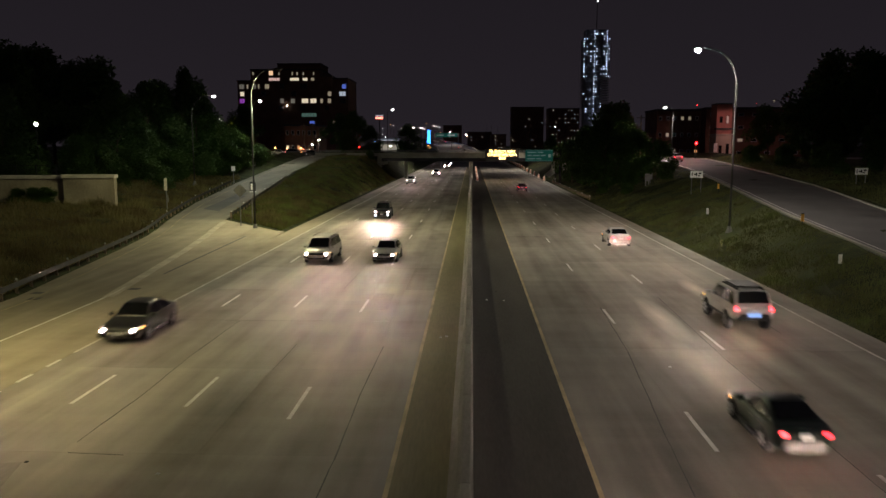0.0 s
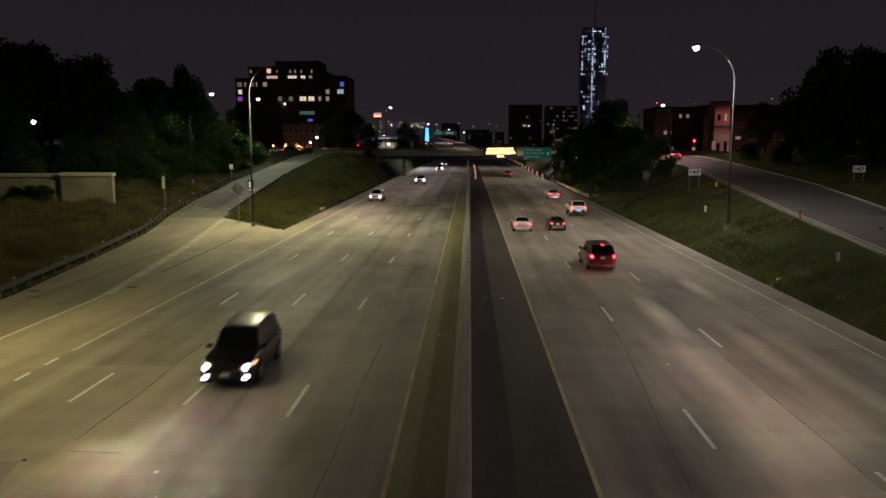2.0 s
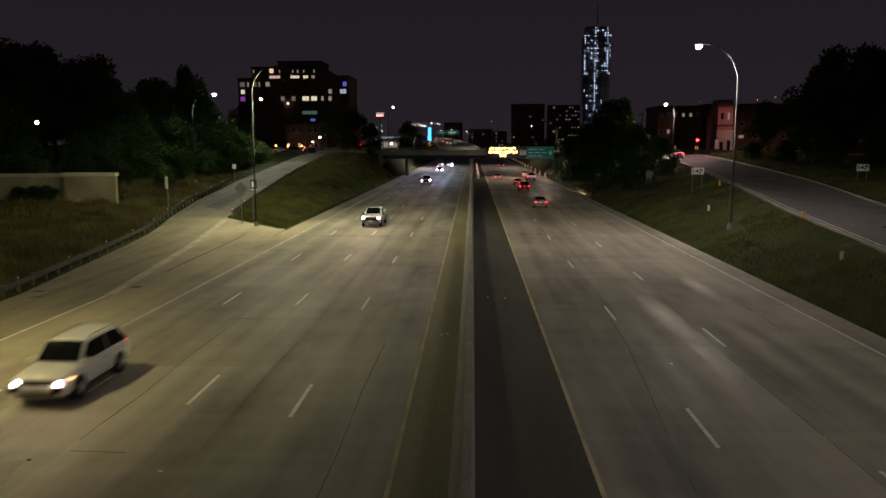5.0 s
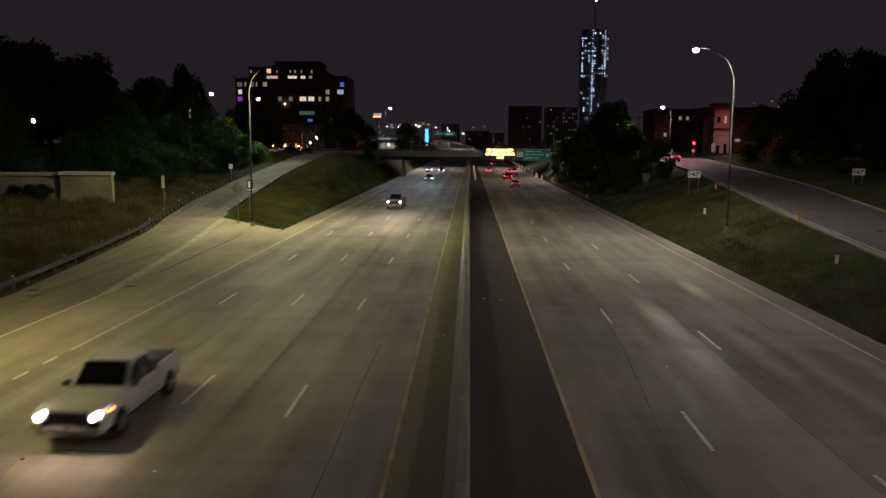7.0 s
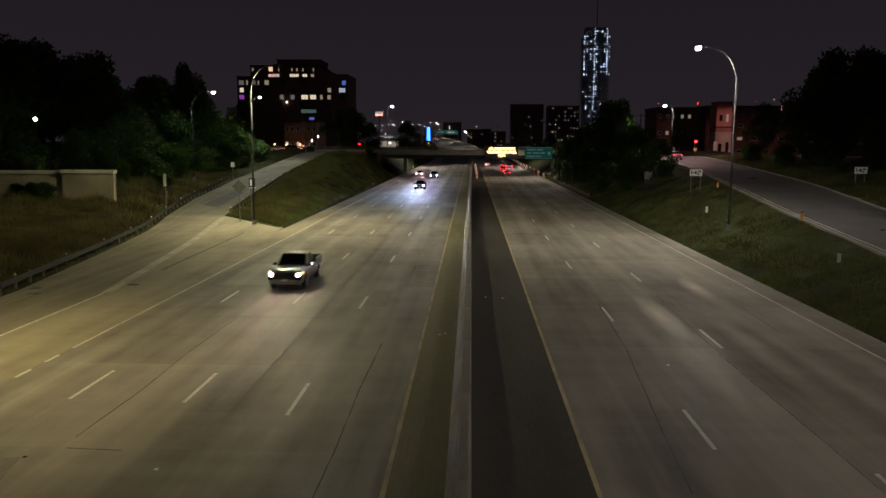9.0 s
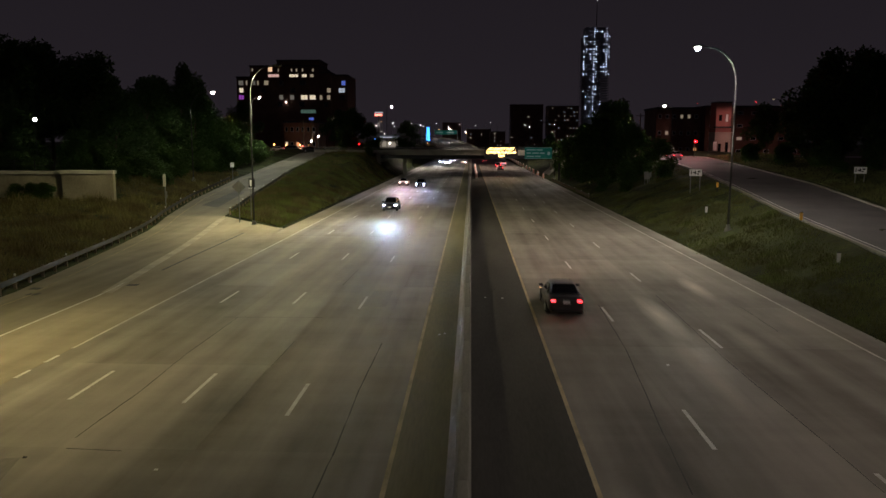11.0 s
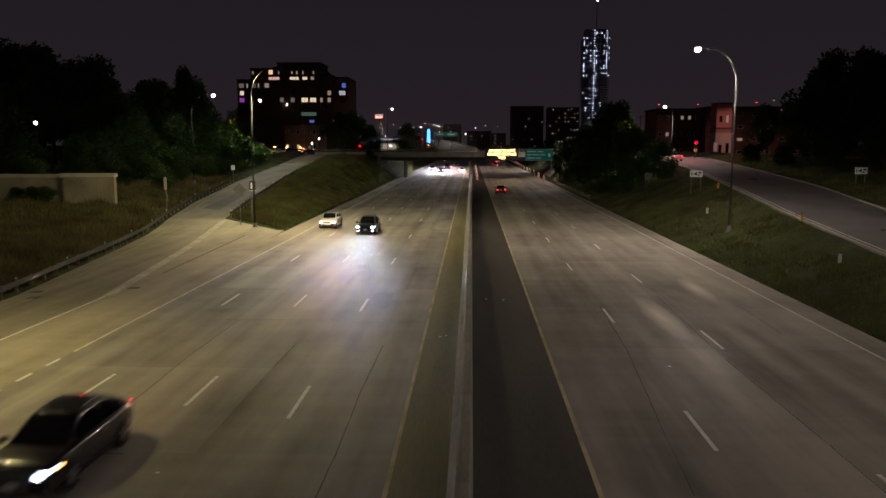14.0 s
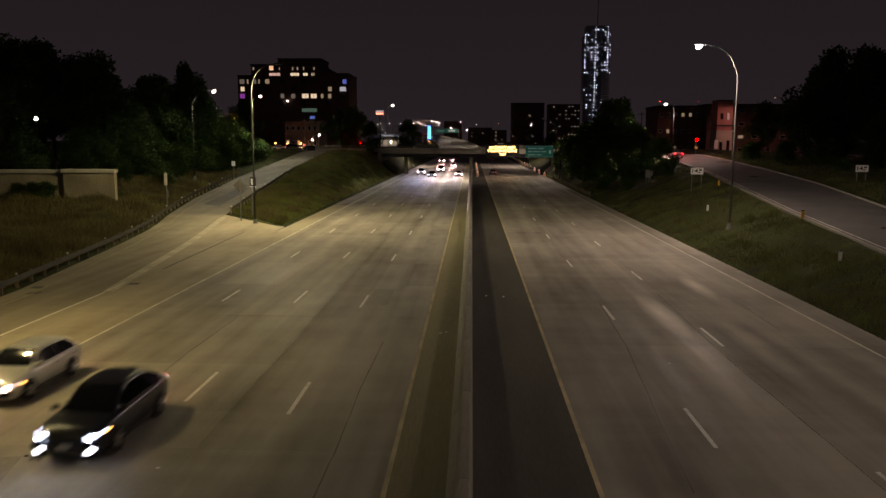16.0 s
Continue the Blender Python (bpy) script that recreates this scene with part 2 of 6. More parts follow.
SIGNAL_AMBER = glow("side_marker", (1.0, 0.42, 0.08), 5.0)
DRUM_GLOW = glow("amber_collar_glow", (1.0, 0.6, 0.42), 1.3)
LAMP_WHITE = glow("led_lens", (0.86, 0.95, 1.0), 90.0)
LAMP_SOFT = glow("lamp_lens", (1.0, 0.97, 0.85), 130.0)
MATRIX_AMBER = glow("amber_matrix_letters", (1.0, 0.62, 0.20), 7.0)
WIN_WARM = glow("lit_window_warm", (1.0, 0.84, 0.6), 0.5)
WIN_DIM = glow("lit_window_dim", (1.0, 0.8, 0.55), 0.16)
WIN_FAINT = glow("faintly_lit_window", (1.0, 0.9, 0.75), 0.07)
WIN_ORANGE = glow("lit_window_orange", (1.0, 0.62, 0.38), 0.6)
WIN_PINK = glow("lit_window_pink", (1.0, 0.62, 0.55), 0.4)
WIN_VIOLET = glow("lit_window_violet", (0.55, 0.1, 0.8), 0.25)
WIN_COOL = glow("lit_window_cool", (0.75, 0.85, 1.0), 0.3)
WIN_BLUE = glow("lit_window_blue", (0.15, 0.25, 1.0), 0.3)
WIN_GREEN = glow("lit_window_green", (0.25, 0.5, 0.4), 0.12)
TOWER_LIGHT = glow("work_light", (0.60, 0.72, 1.0), 2.2)
RED_LENS = glow("red_signal_lens", (1.0, 0.0008, 0.001), 420.0)
GREEN_OFF = mat("unlit_green_lens", (0.01, 0.06, 0.04), 0.3, vary=0.1)
AMBER_OFF = mat("unlit_amber_lens", (0.08, 0.05, 0.01), 0.3, vary=0.1)
BLUE_GLOW = glow("blue_feature_light", (0.03, 0.22, 1.0), 3.5)
RED_GLOW = glow("red_sign_light", (1.0, 0.18, 0.12), 5.0)
CANOPY_GLOW = glow("canopy_soffit_light", (0.95, 0.97, 1.0), 0.8)
FASCIA_GLOW = glow("canopy_fascia", (0.7, 0.8, 1.0), 0.1)
SHOP_GLOW = glow("shop_window_light", (1.0, 0.85, 0.6), 0.12)
SMALL_ORANGE = glow("dim_orange_window", (1.0, 0.42, 0.15), 0.5)
WHITE_GLOW = glow("white_point_light", (1.0, 0.95, 0.85), 30.0)
ORANGE_GLOW = glow("orange_point_light", (1.0, 0.42, 0.12), 9.0)
BEACON = glow("red_beacon", (1.0, 0.01, 0.01), 30.0)


# ---- mesh building ----
class Mesh:
    """Collects vertices and faces of one part."""

    def __init__(self):
        self.v, self.f = [], []

    def add(self, verts, faces):
        k = len(self.v)
        self.v += [tuple(p) for p in verts]
        self.f += [tuple(i + k for i in q) for q in faces]
        return self

    def box(self, x0, x1, y0, y1, z0, z1, cut=0.0):
        """A box, its upright and upper edges chamfered by cut."""
        if not cut:
            v = [(x, y, z) for z in (z0, z1) for y in (y0, y1) for x in (x0, x1)]
            return self.add(v, [(0, 2, 3, 1), (4, 5, 7, 6), (0, 1, 5, 4), (2, 6, 7, 3), (0, 4, 6, 2), (1, 3, 7, 5)])
        c = cut
        ring = lambda a: [(x0 + a, y0 + a + c), (x0 + a + c, y0 + a), (x1 - a - c, y0 + a), (x1 - a, y0 + a + c),
                          (x1 - a, y1 - a - c), (x1 - a - c, y1 - a), (x0 + a + c, y1 - a), (x0 + a, y1 - a - c)]
        rings = [[(x, y, z0) for x, y in ring(0)], [(x, y, z1 - c) for x, y in ring(0)], [(x, y, z1) for x, y in ring(c)]]
        return self.loft(rings)

    def loft(self, rings, caps=True, closed=True):
        n, k = len(rings[0]), len(self.v)
        for r in rings:
            self.v += [tuple(p) for p in r]
        for i in range(len(rings) - 1):
            for j in range(n if closed else n - 1):
                a, b = k + i * n + j, k + i * n + (j + 1) % n
                self.f.append((a, b, b + n, a + n))
        if caps:
            self.f.append(tuple(k + j for j in reversed(range(n))))
            self.f.append(tuple(k + (len(rings) - 1) * n + j for j in range(n)))
        return self

    def tube(self, points, radii, seg=8, caps=True):
        pts = [Vector(p) for p in points]
        if not isinstance(radii, (list, tuple)):
            radii = [radii] * len(pts)
        rings = []
        for i, p in enumerate(pts):
            d = (pts[min(i + 1, len(pts) - 1)] - pts[max(i - 1, 0)]).normalized()
            u = d.orthogonal().normalized() if abs(d.z) > 0.95 else d.cross(Vector((0, 0, 1))).normalized()
            if abs(d.z) > 0.95:
                u = Vector((1, 0, 0))
            w = d.cross(u).normalized()
            u = w.cross(d).normalized()
            rings.append([p + (u * math.cos(a) + w * math.sin(a)) * radii[i] for a in (2 * math.pi * j / seg for j in range(seg))])
        return self.loft(rings, caps)

    def data(self, name, material, smooth=False):
        me = bpy.data.meshes.new(name)
        me.from_pydata(self.v, [], self.f)
        me.materials.append(material)
        if smooth:
            me.polygons.foreach_set("use_smooth", [True] * len(me.polygons))
        me.update()
        return me


def part(name, m, material, parent=None, label="", smooth=False):
    """Links a mesh as one object under a thing or part."""
    ob = new(name, m if isinstance(m, bpy.types.Mesh) else m.data(name, material, smooth))
    if parent is not None:
        ob.parent = parent
    return tagged(ob, label)


def thing(name, label, category, group="", kind="", at=None):
    """An empty at a thing's base, which parents its parts."""
    ob = tagged(new(name), label, category, group, kind)
    if at is not None:
        ob.matrix_basis = at
    return ob


def lerp(rows, y):
    """Values between rows of (y, a, b, ...)."""
    rows = list(rows)
    if y <= rows[0][0]:
        return rows[0][1:]
    for p, q in zip(rows, rows[1:]):
        if y <= q[0]:
            s = (y - p[0]) / (q[0] - p[0])
            return tuple(a + (b - a) * s for a, b in zip(p[1:], q[1:]))
    return rows[-1][1:]


# ---- the lie of the land ----
STREET = 5.9
ON_RAMP = [(-200, -24.5, -18.4), (20, -25.0, -18.4), (40, -25.6, -18.4), (60, -28.9, -18.4), (73, -31.4, -18.45), (73.2, -31.4, -19.2), (81, -33.2, -27.0),
           (96, -35.8, -28.9), (124, -38.8, -31.8), (142, -39.8, -34.0), (176, -41.0, -35.2), (200, -41.0, -35.2)]
OFF_RAMP = [(-200, 18.6, 23.0), (0, 20.5, 27.0), (44, 24.2, 32.2), (64, 26.3, 35.6), (89, 29.9, 40.2), (110, 32.5, 42.2), (134, 34.2, 44.0), (170, 35.0, 45.0)]


def on_ramp_z(y):
    s = min(max((y - 70) / 112.0, 0.0), 1.0)
    return STREET * s * (1 - 0.25 * (1 - s))


def off_ramp_z(y):
    return min(max(0.25 + 0.039 * y, 0.12), STREET)


def profile(y):
    """The ground across the motorway at y: x and z, from far left to far right."""
    xl, xr = lerp(ON_RAMP, y)
    zl = on_ramp_z(y)
    ol, orr = lerp(OFF_RAMP, y)
    zo = off_ramp_z(y)
    far = min(max((y - 120) / 70.0, 0), 1)
    bank = max(0.0, min(1.0, (y - 82) / 80.0))
    hump = 0.25 + 3.2 * bank
    edge = -18.5 if y < 73 else -18.9
    pts = [(-900, STREET), (-160, STREET + 0.5), (-62, (4.6 if y > 88.1 else 2.3) + far), (-46, (3.4 if y > 88.1 else 1.8) + 2.0 * far), (xl - 5, max(zl + 0.9, 0.9)), (xl - 1.2, zl + 0.12), (xl, zl - 0.12),
           (xr, zl - 0.12), (xr + 0.8 if xr < -20 else xr + 0.05, zl + 0.05 if xr < -20 else -0.15),
           (xr * 0.45 + edge * 0.55 if xr < -20 else xr + 0.1, max(zl * 0.97, hump) if xr < -20 else -0.15), (edge - 1.0 if xr < -20 else edge, 0.25 if xr < -20 else -0.15), (edge, -0.15),
           (17.9, -0.15), (18.0, 0.0), (19.2, 0.3), ((19.2 + ol) / 2, zo * 0.55 + 0.2), (ol - 0.6, zo - 0.02), (ol, zo - 0.12), (orr, zo - 0.12), (orr + 0.5, zo + 0.1), (orr + 8, zo + 0.9), (75, STREET - 0.6), (160, STREET), (900, STREET)]
    out = [pts[0]]
    for p in pts[1:]:
        out.append((max(p[0], out[-1][0] + 0.02), p[1]))
    return out


def ground_z(x, y):
    p = profile(y)
    for a, b in zip(p, p[1:]):
        if a[0] <= x <= b[0]:
            return a[1] + (b[1] - a[1]) * (x - a[0]) / (b[0] - a[0])
    return STREET


def build_ground():
    ys = [-400, -200, -100, -50, -20] + [y for y in range(0, 70, 5)] + [70, 72, 73, 73.3, 75, 77, 79, 81, 83, 88.0, 88.3] + list(range(90, 200, 4)) + [210, 240, 300, 420, 700, 1200, 2500, 4000]
    rows = []
    for y in ys:
        p = profile(min(y, 215))
        full = []
        for a, b in zip(p, p[1:]):
            n = 1 if b[0] - a[0] < 3 else (4 if b[0] - a[0] < 60 else 3)
            flat = a[1] == b[1]
            full += [(a[0] + (b[0] - a[0]) * k / 4, a[1] + (b[1] - a[1]) * k / 4) for k in range(4)]
        full.append(p[-1])
        wide = 1 if y < 300 else min(4.0, y / 300)
        rows.append([(x * wide if abs(x) > 60 else x, y, z + (0.22 * noise.noise((x * 0.25, y * 0.25, 0)) if (abs(x) > 19.5 and z > 0.2 and abs(z) > 0.2) else 0)) for x, z in full])
    m = Mesh()
    n = len(rows[0])
    for r in rows:
        m.v += r
    for i in range(len(rows) - 1):
        for j in range(n - 1):
            a = i * n + j
            m.f.append((a, a + 1, a + n + 1, a + n))
    ob = part("ground", m, SOIL, smooth=True)
    tagged(ob, "dark grassy embankments and verges sloping beside the sunken motorway", "ground", kind="structure")


def strip(name, x0, x1, y0, y1, z, material, parent=None, thick=0.05, step=20.0, label=""):
    """A flat paving strip between two lines."""
    m = Mesh().box(x0, x1, y0, y1, z - thick, z)
    return part(name, m, material, parent, label)


def ribbon(rows, z_of, lift, inset=(0, 0)):
    """A sheet between two edges that follow rows of (y, x left, x right)."""
    m = Mesh()
    ys = sorted({r[0] for r in rows} | {float(y) for y in range(int(rows[0][0]), int(rows[-1][0]), 6)})
    for i, y in enumerate(ys):
        a, b = lerp(rows, y)
        z = z_of(y) + lift
        m.v += [(a + inset[0], y, z), (b - inset[1], y, z), (a + inset[0], y, z - 0.15), (b - inset[1], y, z - 0.15)]
        if i:
            k = 4 * i
            m.f += [(k - 4, k - 3, k + 1, k), (k - 2, k - 4, k, k + 2), (k - 3, k - 1, k + 3, k + 1)]
    return m


def edge_line(rows, z_of, lift, side, offset, width=0.12, y0=-60, y1=200, gap=None):
    """A painted line that follows an edge of a ribbon."""
    m = Mesh()
    y, last = y0, None
    while y <= y1:
        x = lerp(rows, y)[side] + offset
        z = z_of(y) + lift
        now = ((x - width / 2, y, z), (x + width / 2, y, z))
        if last:
            m.add([last[0], last[1], now[1], now[0]], [(0, 1, 2, 3)])
        last = now
        y += 2.0
    return m


# ---- roads ----
LANES_LEFT = [-16.4, -13.25, -9.34, -5.69, -2.12]
LANES_RIGHT = [3.2, 6.88, 10.58, 13.9, 16.4]
# the cast slabs do not follow the painted lanes
SLABS_LEFT = [-16.4, -15.1, -11.4, -7.6, -3.9, -2.12]
SLABS_RIGHT = [3.2, 6.65, 10.25, 14.1, 16.4]


def build_roads():
    road = thing("road", "eight-lane concrete motorway with worn wheel tracks at night", "road", kind="structure")
    part("roadbed", Mesh().box(-18.5, -0.55, -300, 1200, -0.14, -0.03), ASPHALT, road)
    part("roadbed", Mesh().box(0.05, 17.9, -300, 1200, -0.14, -0.03), ASPHALT, road)
    strip("outer_shoulder", -18.398, -16.42, -300, 100, 0.0, GORE, road, 0.03)
    strip("outer_shoulder", 16.42, 17.9, -300, 100, 0.0, CONCRETE_ROAD, road, 0.03)
    strip("inner_shoulder", -2.1, -0.56, -300, 400, 0.0, SHOULDER, road, 0.03)
    strip("inner_shoulder", 0.06, 3.18, -300, 400, 0.0, ASPHALT, road, 0.03, label="dark asphalt inner shoulder")
    strip("far_carriageway", -18.5, -2.12, 100.6, 1200, 0.0, CONCRETE_ROAD, road, 0.03)
    strip("far_carriageway", 3.2, 17.9, 100.6, 1200, 0.0, CONCRETE_ROAD, road, 0.03)
    for x0, x1 in list(zip(LANES_LEFT, LANES_LEFT[1:])) + list(zip(LANES_RIGHT, LANES_RIGHT[1:])):
        strip("near_carriageway", x0, x1 - 0.02, -300, -4.6, 0.0, CONCRETE_ROAD, road, 0.03)
    # painted lines
    line = lambda name, x, y0, y1, m, w=0.12: part(name, Mesh().box(x - w / 2, x + w / 2, y0, y1, -0.01, 0.006), m, road)
    line("yellow_edge_line", -2.08, -60, 420, YELLOW_PAINT, 0.13)
    line("yellow_edge_line", 3.2, -60, 420, YELLOW_PAINT, 0.13)
    line("white_edge_line", 16.45, -60, 420, EDGE_PAINT, 0.12)
    line("white_edge_line", -16.38, 29.6, 400, EDGE_PAINT, 0.12)
    for x, y, n in ((-5.69, 22.35, 14), (-9.34, 23.35, 14), (-13.25, 23.5, 14), (6.89, 20.3, 14), (10.58, 31.0, 13)):
        me = Mesh().box(-0.065, 0.065, 0, 3.15, -0.01, 0.006).data("lane_dash", WHITE_PAINT)
        for k in range(-2, n):
            d = part("lane_dash", me, WHITE_PAINT, road)
            d.location = (x, y + 15.24 * k, 0)
    me = Mesh().box(-0.07, 0.07, 0, 0.95, -0.01, 0.006).data("short_dash", WHITE_PAINT)
    for k in range(8):
        part("short_dash", me, WHITE_PAINT, road).location = (-16.4, 27.6 - 1.95 * k, 0)
    return road


def build_slabs(road):
    """Concrete slabs of the near pavement, lane by lane, each a piece of its own."""
    rnd = random.Random(5)
    for lanes, off in ((SLABS_LEFT, 19.6), (SLABS_RIGHT, 23.0)):
        for i, (x0, x1) in enumerate(zip(lanes, lanes[1:])):
            w, n = x1 - x0, 8.0
            me = Mesh().box(0.002, w - 0.002, 0.002, n - 0.002, -0.03, 0.0).data("slab", CONCRETE_ROAD)
            y = off - 24.0
            while y < 100:
                s = part("slab", me, CONCRETE_ROAD, road)
                s.location = (x0, y, rnd.uniform(-0.0015, 0.0015))
                y += n
    part("concrete_patch", Mesh().add([(-5.55, 38.1, .004), (-4.35, 38.2, .004), (-4.4, 42.4, .004), (-5.5, 42.5, .004)], [(0, 1, 2, 3)]), RAMP_ROAD, road)
    part("concrete_patch", Mesh().add([(-13.6, 16.6, .004), (-11.7, 17.2, .004), (-12.1, 18.9, .004), (-13.6, 18.6, .004)], [(0, 1, 2, 3)]), RAMP_ROAD, road)
    for name, pts in (("tar_joint", [(-11.35, 20.3), (-11.25, 24.5), (-11.4, 29), (-11.3, 35.5)]), ("tar_joint", [(-7.55, 27.5), (-7.5, 31.2)]),
                      ("tar_joint", [(-7.6, 44.0), (-7.5, 49.5)]), ("tar_joint", [(-3.75, 16.2), (-3.7, 20), (-3.8, 25), (-3.72, 31)]),
                      ("tar_joint", [(-11.2, 19.55), (-9.6, 19.45)]), ("tar_joint", [(-12.0, 35.45), (-7.2, 35.6)]),
                      ("tar_joint", [(6.82, 39.2), (6.5, 30.5), (5.9, 23.4), (5.45, 17.5)]), ("tar_joint", [(14.06, 33.9), (14.2, 39.2)]),
                      ("tar_joint", [(10.2, 17.8), (10.22, 21.3), (10.16, 29.4), (10.5, 42.0)]), ("tar_joint", [(-7.45, 58), (-7.5, 66)])):
        q = Mesh()
        for (xa, ya), (xb, yb) in zip(pts, pts[1:]):
            steps = 6
            for k in range(steps):
                s0, s1 = k / steps, (k + 1) / steps
                wob = lambda s: 0.03 * noise.noise((xa * 3 + s * 4, ya + (yb - ya) * s, 0))
                a = Vector((xa + (xb - xa) * s0 + wob(s0), ya + (yb - ya) * s0, 0.004))
                b = Vector((xa + (xb - xa) * s1 + wob(s1), ya + (yb - ya) * s1, 0.004))
                d = (b - a).normalized()
                u = Vector((-d.y, d.x, 0)) * rnd.uniform(0.011, 0.026)
                q.add([a - u, a + u, b + u, b - u], [(3, 2, 1, 0)])
        part(name, q, JOINT, road)


def build_ramps():
    on = thing("on_ramp", "concrete slip road climbing past a grassy mound to the street", "road", kind="structure")
    seam = [(-200, -20.0), (41, -20.75), (60, -23.6), (73, -25.9), (81, -27.0)]
    ys = [-200, -60, 0, 20, 30, 41, 50, 60, 66, 73, 73.2, 77, 81]
    part("ramp_surface", ribbon([(y, lerp(ON_RAMP, y)[0], lerp(seam, y)[0]) for y in ys], on_ramp_z, 0.0), RAMP_LANE, on)
    part("ramp_surface", ribbon([r for r in ON_RAMP if r[0] >= 81], on_ramp_z, 0.0), DIMMED_UPPER_RAMP, on)
    part("gore_surface", ribbon([(y, lerp(seam, y)[0], lerp(ON_RAMP, y)[1]) for y in ys], on_ramp_z, 0.0), GORE, on, "tan concrete gore")
    part("pale_strip", ribbon([(y, lerp(seam, y)[0] - 0.1, lerp(seam, y)[0] + 0.55) for y in (41, 50, 60, 66, 73, 79)], on_ramp_z, 0.006), PALE_STRIP, on, "pale worn concrete strip")
    part("white_edge_line", edge_line([(-200, -20.0), (41, -20.6), (60, -22.6), (81, -27.6), (96, -29.5), (124, -32.4), (142, -34.4)], on_ramp_z, 0.006, 0, 0, 0.11, -60, 44), WHITE_PAINT, on)
    part("yellow_edge_line", edge_line(ON_RAMP, on_ramp_z, 0.006, 0, 1.2, 0.10, -60, 160), FADED_PAINT, on)
    # a dark patch on the ramp and a paint wedge in the gore
    part("dark_patch", Mesh().add([(-30.0, 88, on_ramp_z(88) + .01), (-32.6, 90, on_ramp_z(90) + .01), (-33.6, 107, on_ramp_z(107) + .012), (-31.6, 104, on_ramp_z(104) + .012)], [(3, 2, 1, 0)]), FAR_ASPHALT, on)
    part("tar_joint", Mesh().add([(-20.55, 48.6, .006), (-20.4, 48.6, .006), (-21.2, 69.5, .006), (-21.4, 69.5, .006)], [(0, 1, 2, 3)]), JOINT, on)
    for x, y in ((-20.1, 43.4), (-24.4, 40.4), (-25.2, 42.0)):
        part("drain_grate", Mesh().box(x - 0.32, x + 0.32, y - 0.28, y + 0.28, -0.02, 0.006, 0.004), JOINT, on)
    off = thing("off_ramp", "grey asphalt slip road climbing to a signal-controlled junction", "road", kind="structure")
    part("ramp_surface", ribbon(OFF_RAMP, off_ramp_z, 0.0), FAR_ASPHALT, off)
    for side, o, w in ((0, 0.10, 0.2), (1, -0.10, 0.2)):
        q = Mesh()
        ys = [-40 + 5 * k for k in range(40)]
        for y0, y1 in zip(ys, ys[1:]):
            xa, xb = lerp(OFF_RAMP, y0)[side] + o, lerp(OFF_RAMP, y1)[side] + o
            za, zb = off_ramp_z(y0), off_ramp_z(y1)
            q.loft([[(xa - w / 2, y0, za - .1), (xa - w / 2, y0, za + .13), (xa + w / 2, y0, za + .13), (xa + w / 2, y0, za - .1)],
                    [(xb - w / 2, y1, zb - .1), (xb - w / 2, y1, zb + .13), (xb + w / 2, y1, zb + .13), (xb + w / 2, y1, zb - .1)]])
        part("kerb", q, RAMP_ROAD, off)
    part("white_edge_line", edge_line(OFF_RAMP, off_ramp_z, 0.006, 0, 0.8, 0.09, -40, 150), WHITE_PAINT, off)
    st = thing("cross_street", "dim asphalt street crossing over the motorway", "road", kind="structure")
    part("street_surface", Mesh().box(-140, -24, 191, 205, STREET - 0.1, STREET + 0.02), FAR_ASPHALT, st)
    part("street_surface", Mesh().box(30, 140, 150, 164, STREET - 0.1, STREET + 0.02), FAR_ASPHALT, st)
    part("kerb", Mesh().box(-34.5, -20, 190.6, 191, STREET - 0.1, STREET + 0.17), BARRIER, st)
    part("kerb", Mesh().box(-140, -42, 190.6, 191, STREET - 0.1, STREET + 0.17), BARRIER, st)


def build_barrier():
    """Median barrier: a concrete safety shape in cast lengths."""
    prof = [(-0.57, 0), (-0.57, 0.08), (-0.36, 0.33), (-0.25, 0.95), (-0.22, 0.98), (-0.02, 0.98), (0.01, 0.95), (0.07, 0.33), (0.08, 0.08), (0.08, 0)]
    ob = thing("median_barrier", "weathered concrete median barrier between the carriageways", "barrier", kind="structure")
    near = Mesh().loft([[(x, 0.012, z) for x, z in prof], [(x, 5.988, z) for x, z in prof]]).data("barrier_length", BARRIER)
    for k in range(33):
        p = part("barrier_length", near, BARRIER, ob)
        p.location = (0, -2 + 6 * k, -0.01)
    part("barrier_length", Mesh().loft([[(x, 196.2, z) for x, z in prof], [(x, 420, z) for x, z in prof]]), BARRIER, ob)
    part("barrier_length", Mesh().loft([[(x, -300, z) for x, z in prof], [(x, -2.02, z) for x, z in prof]]), BARRIER, ob)


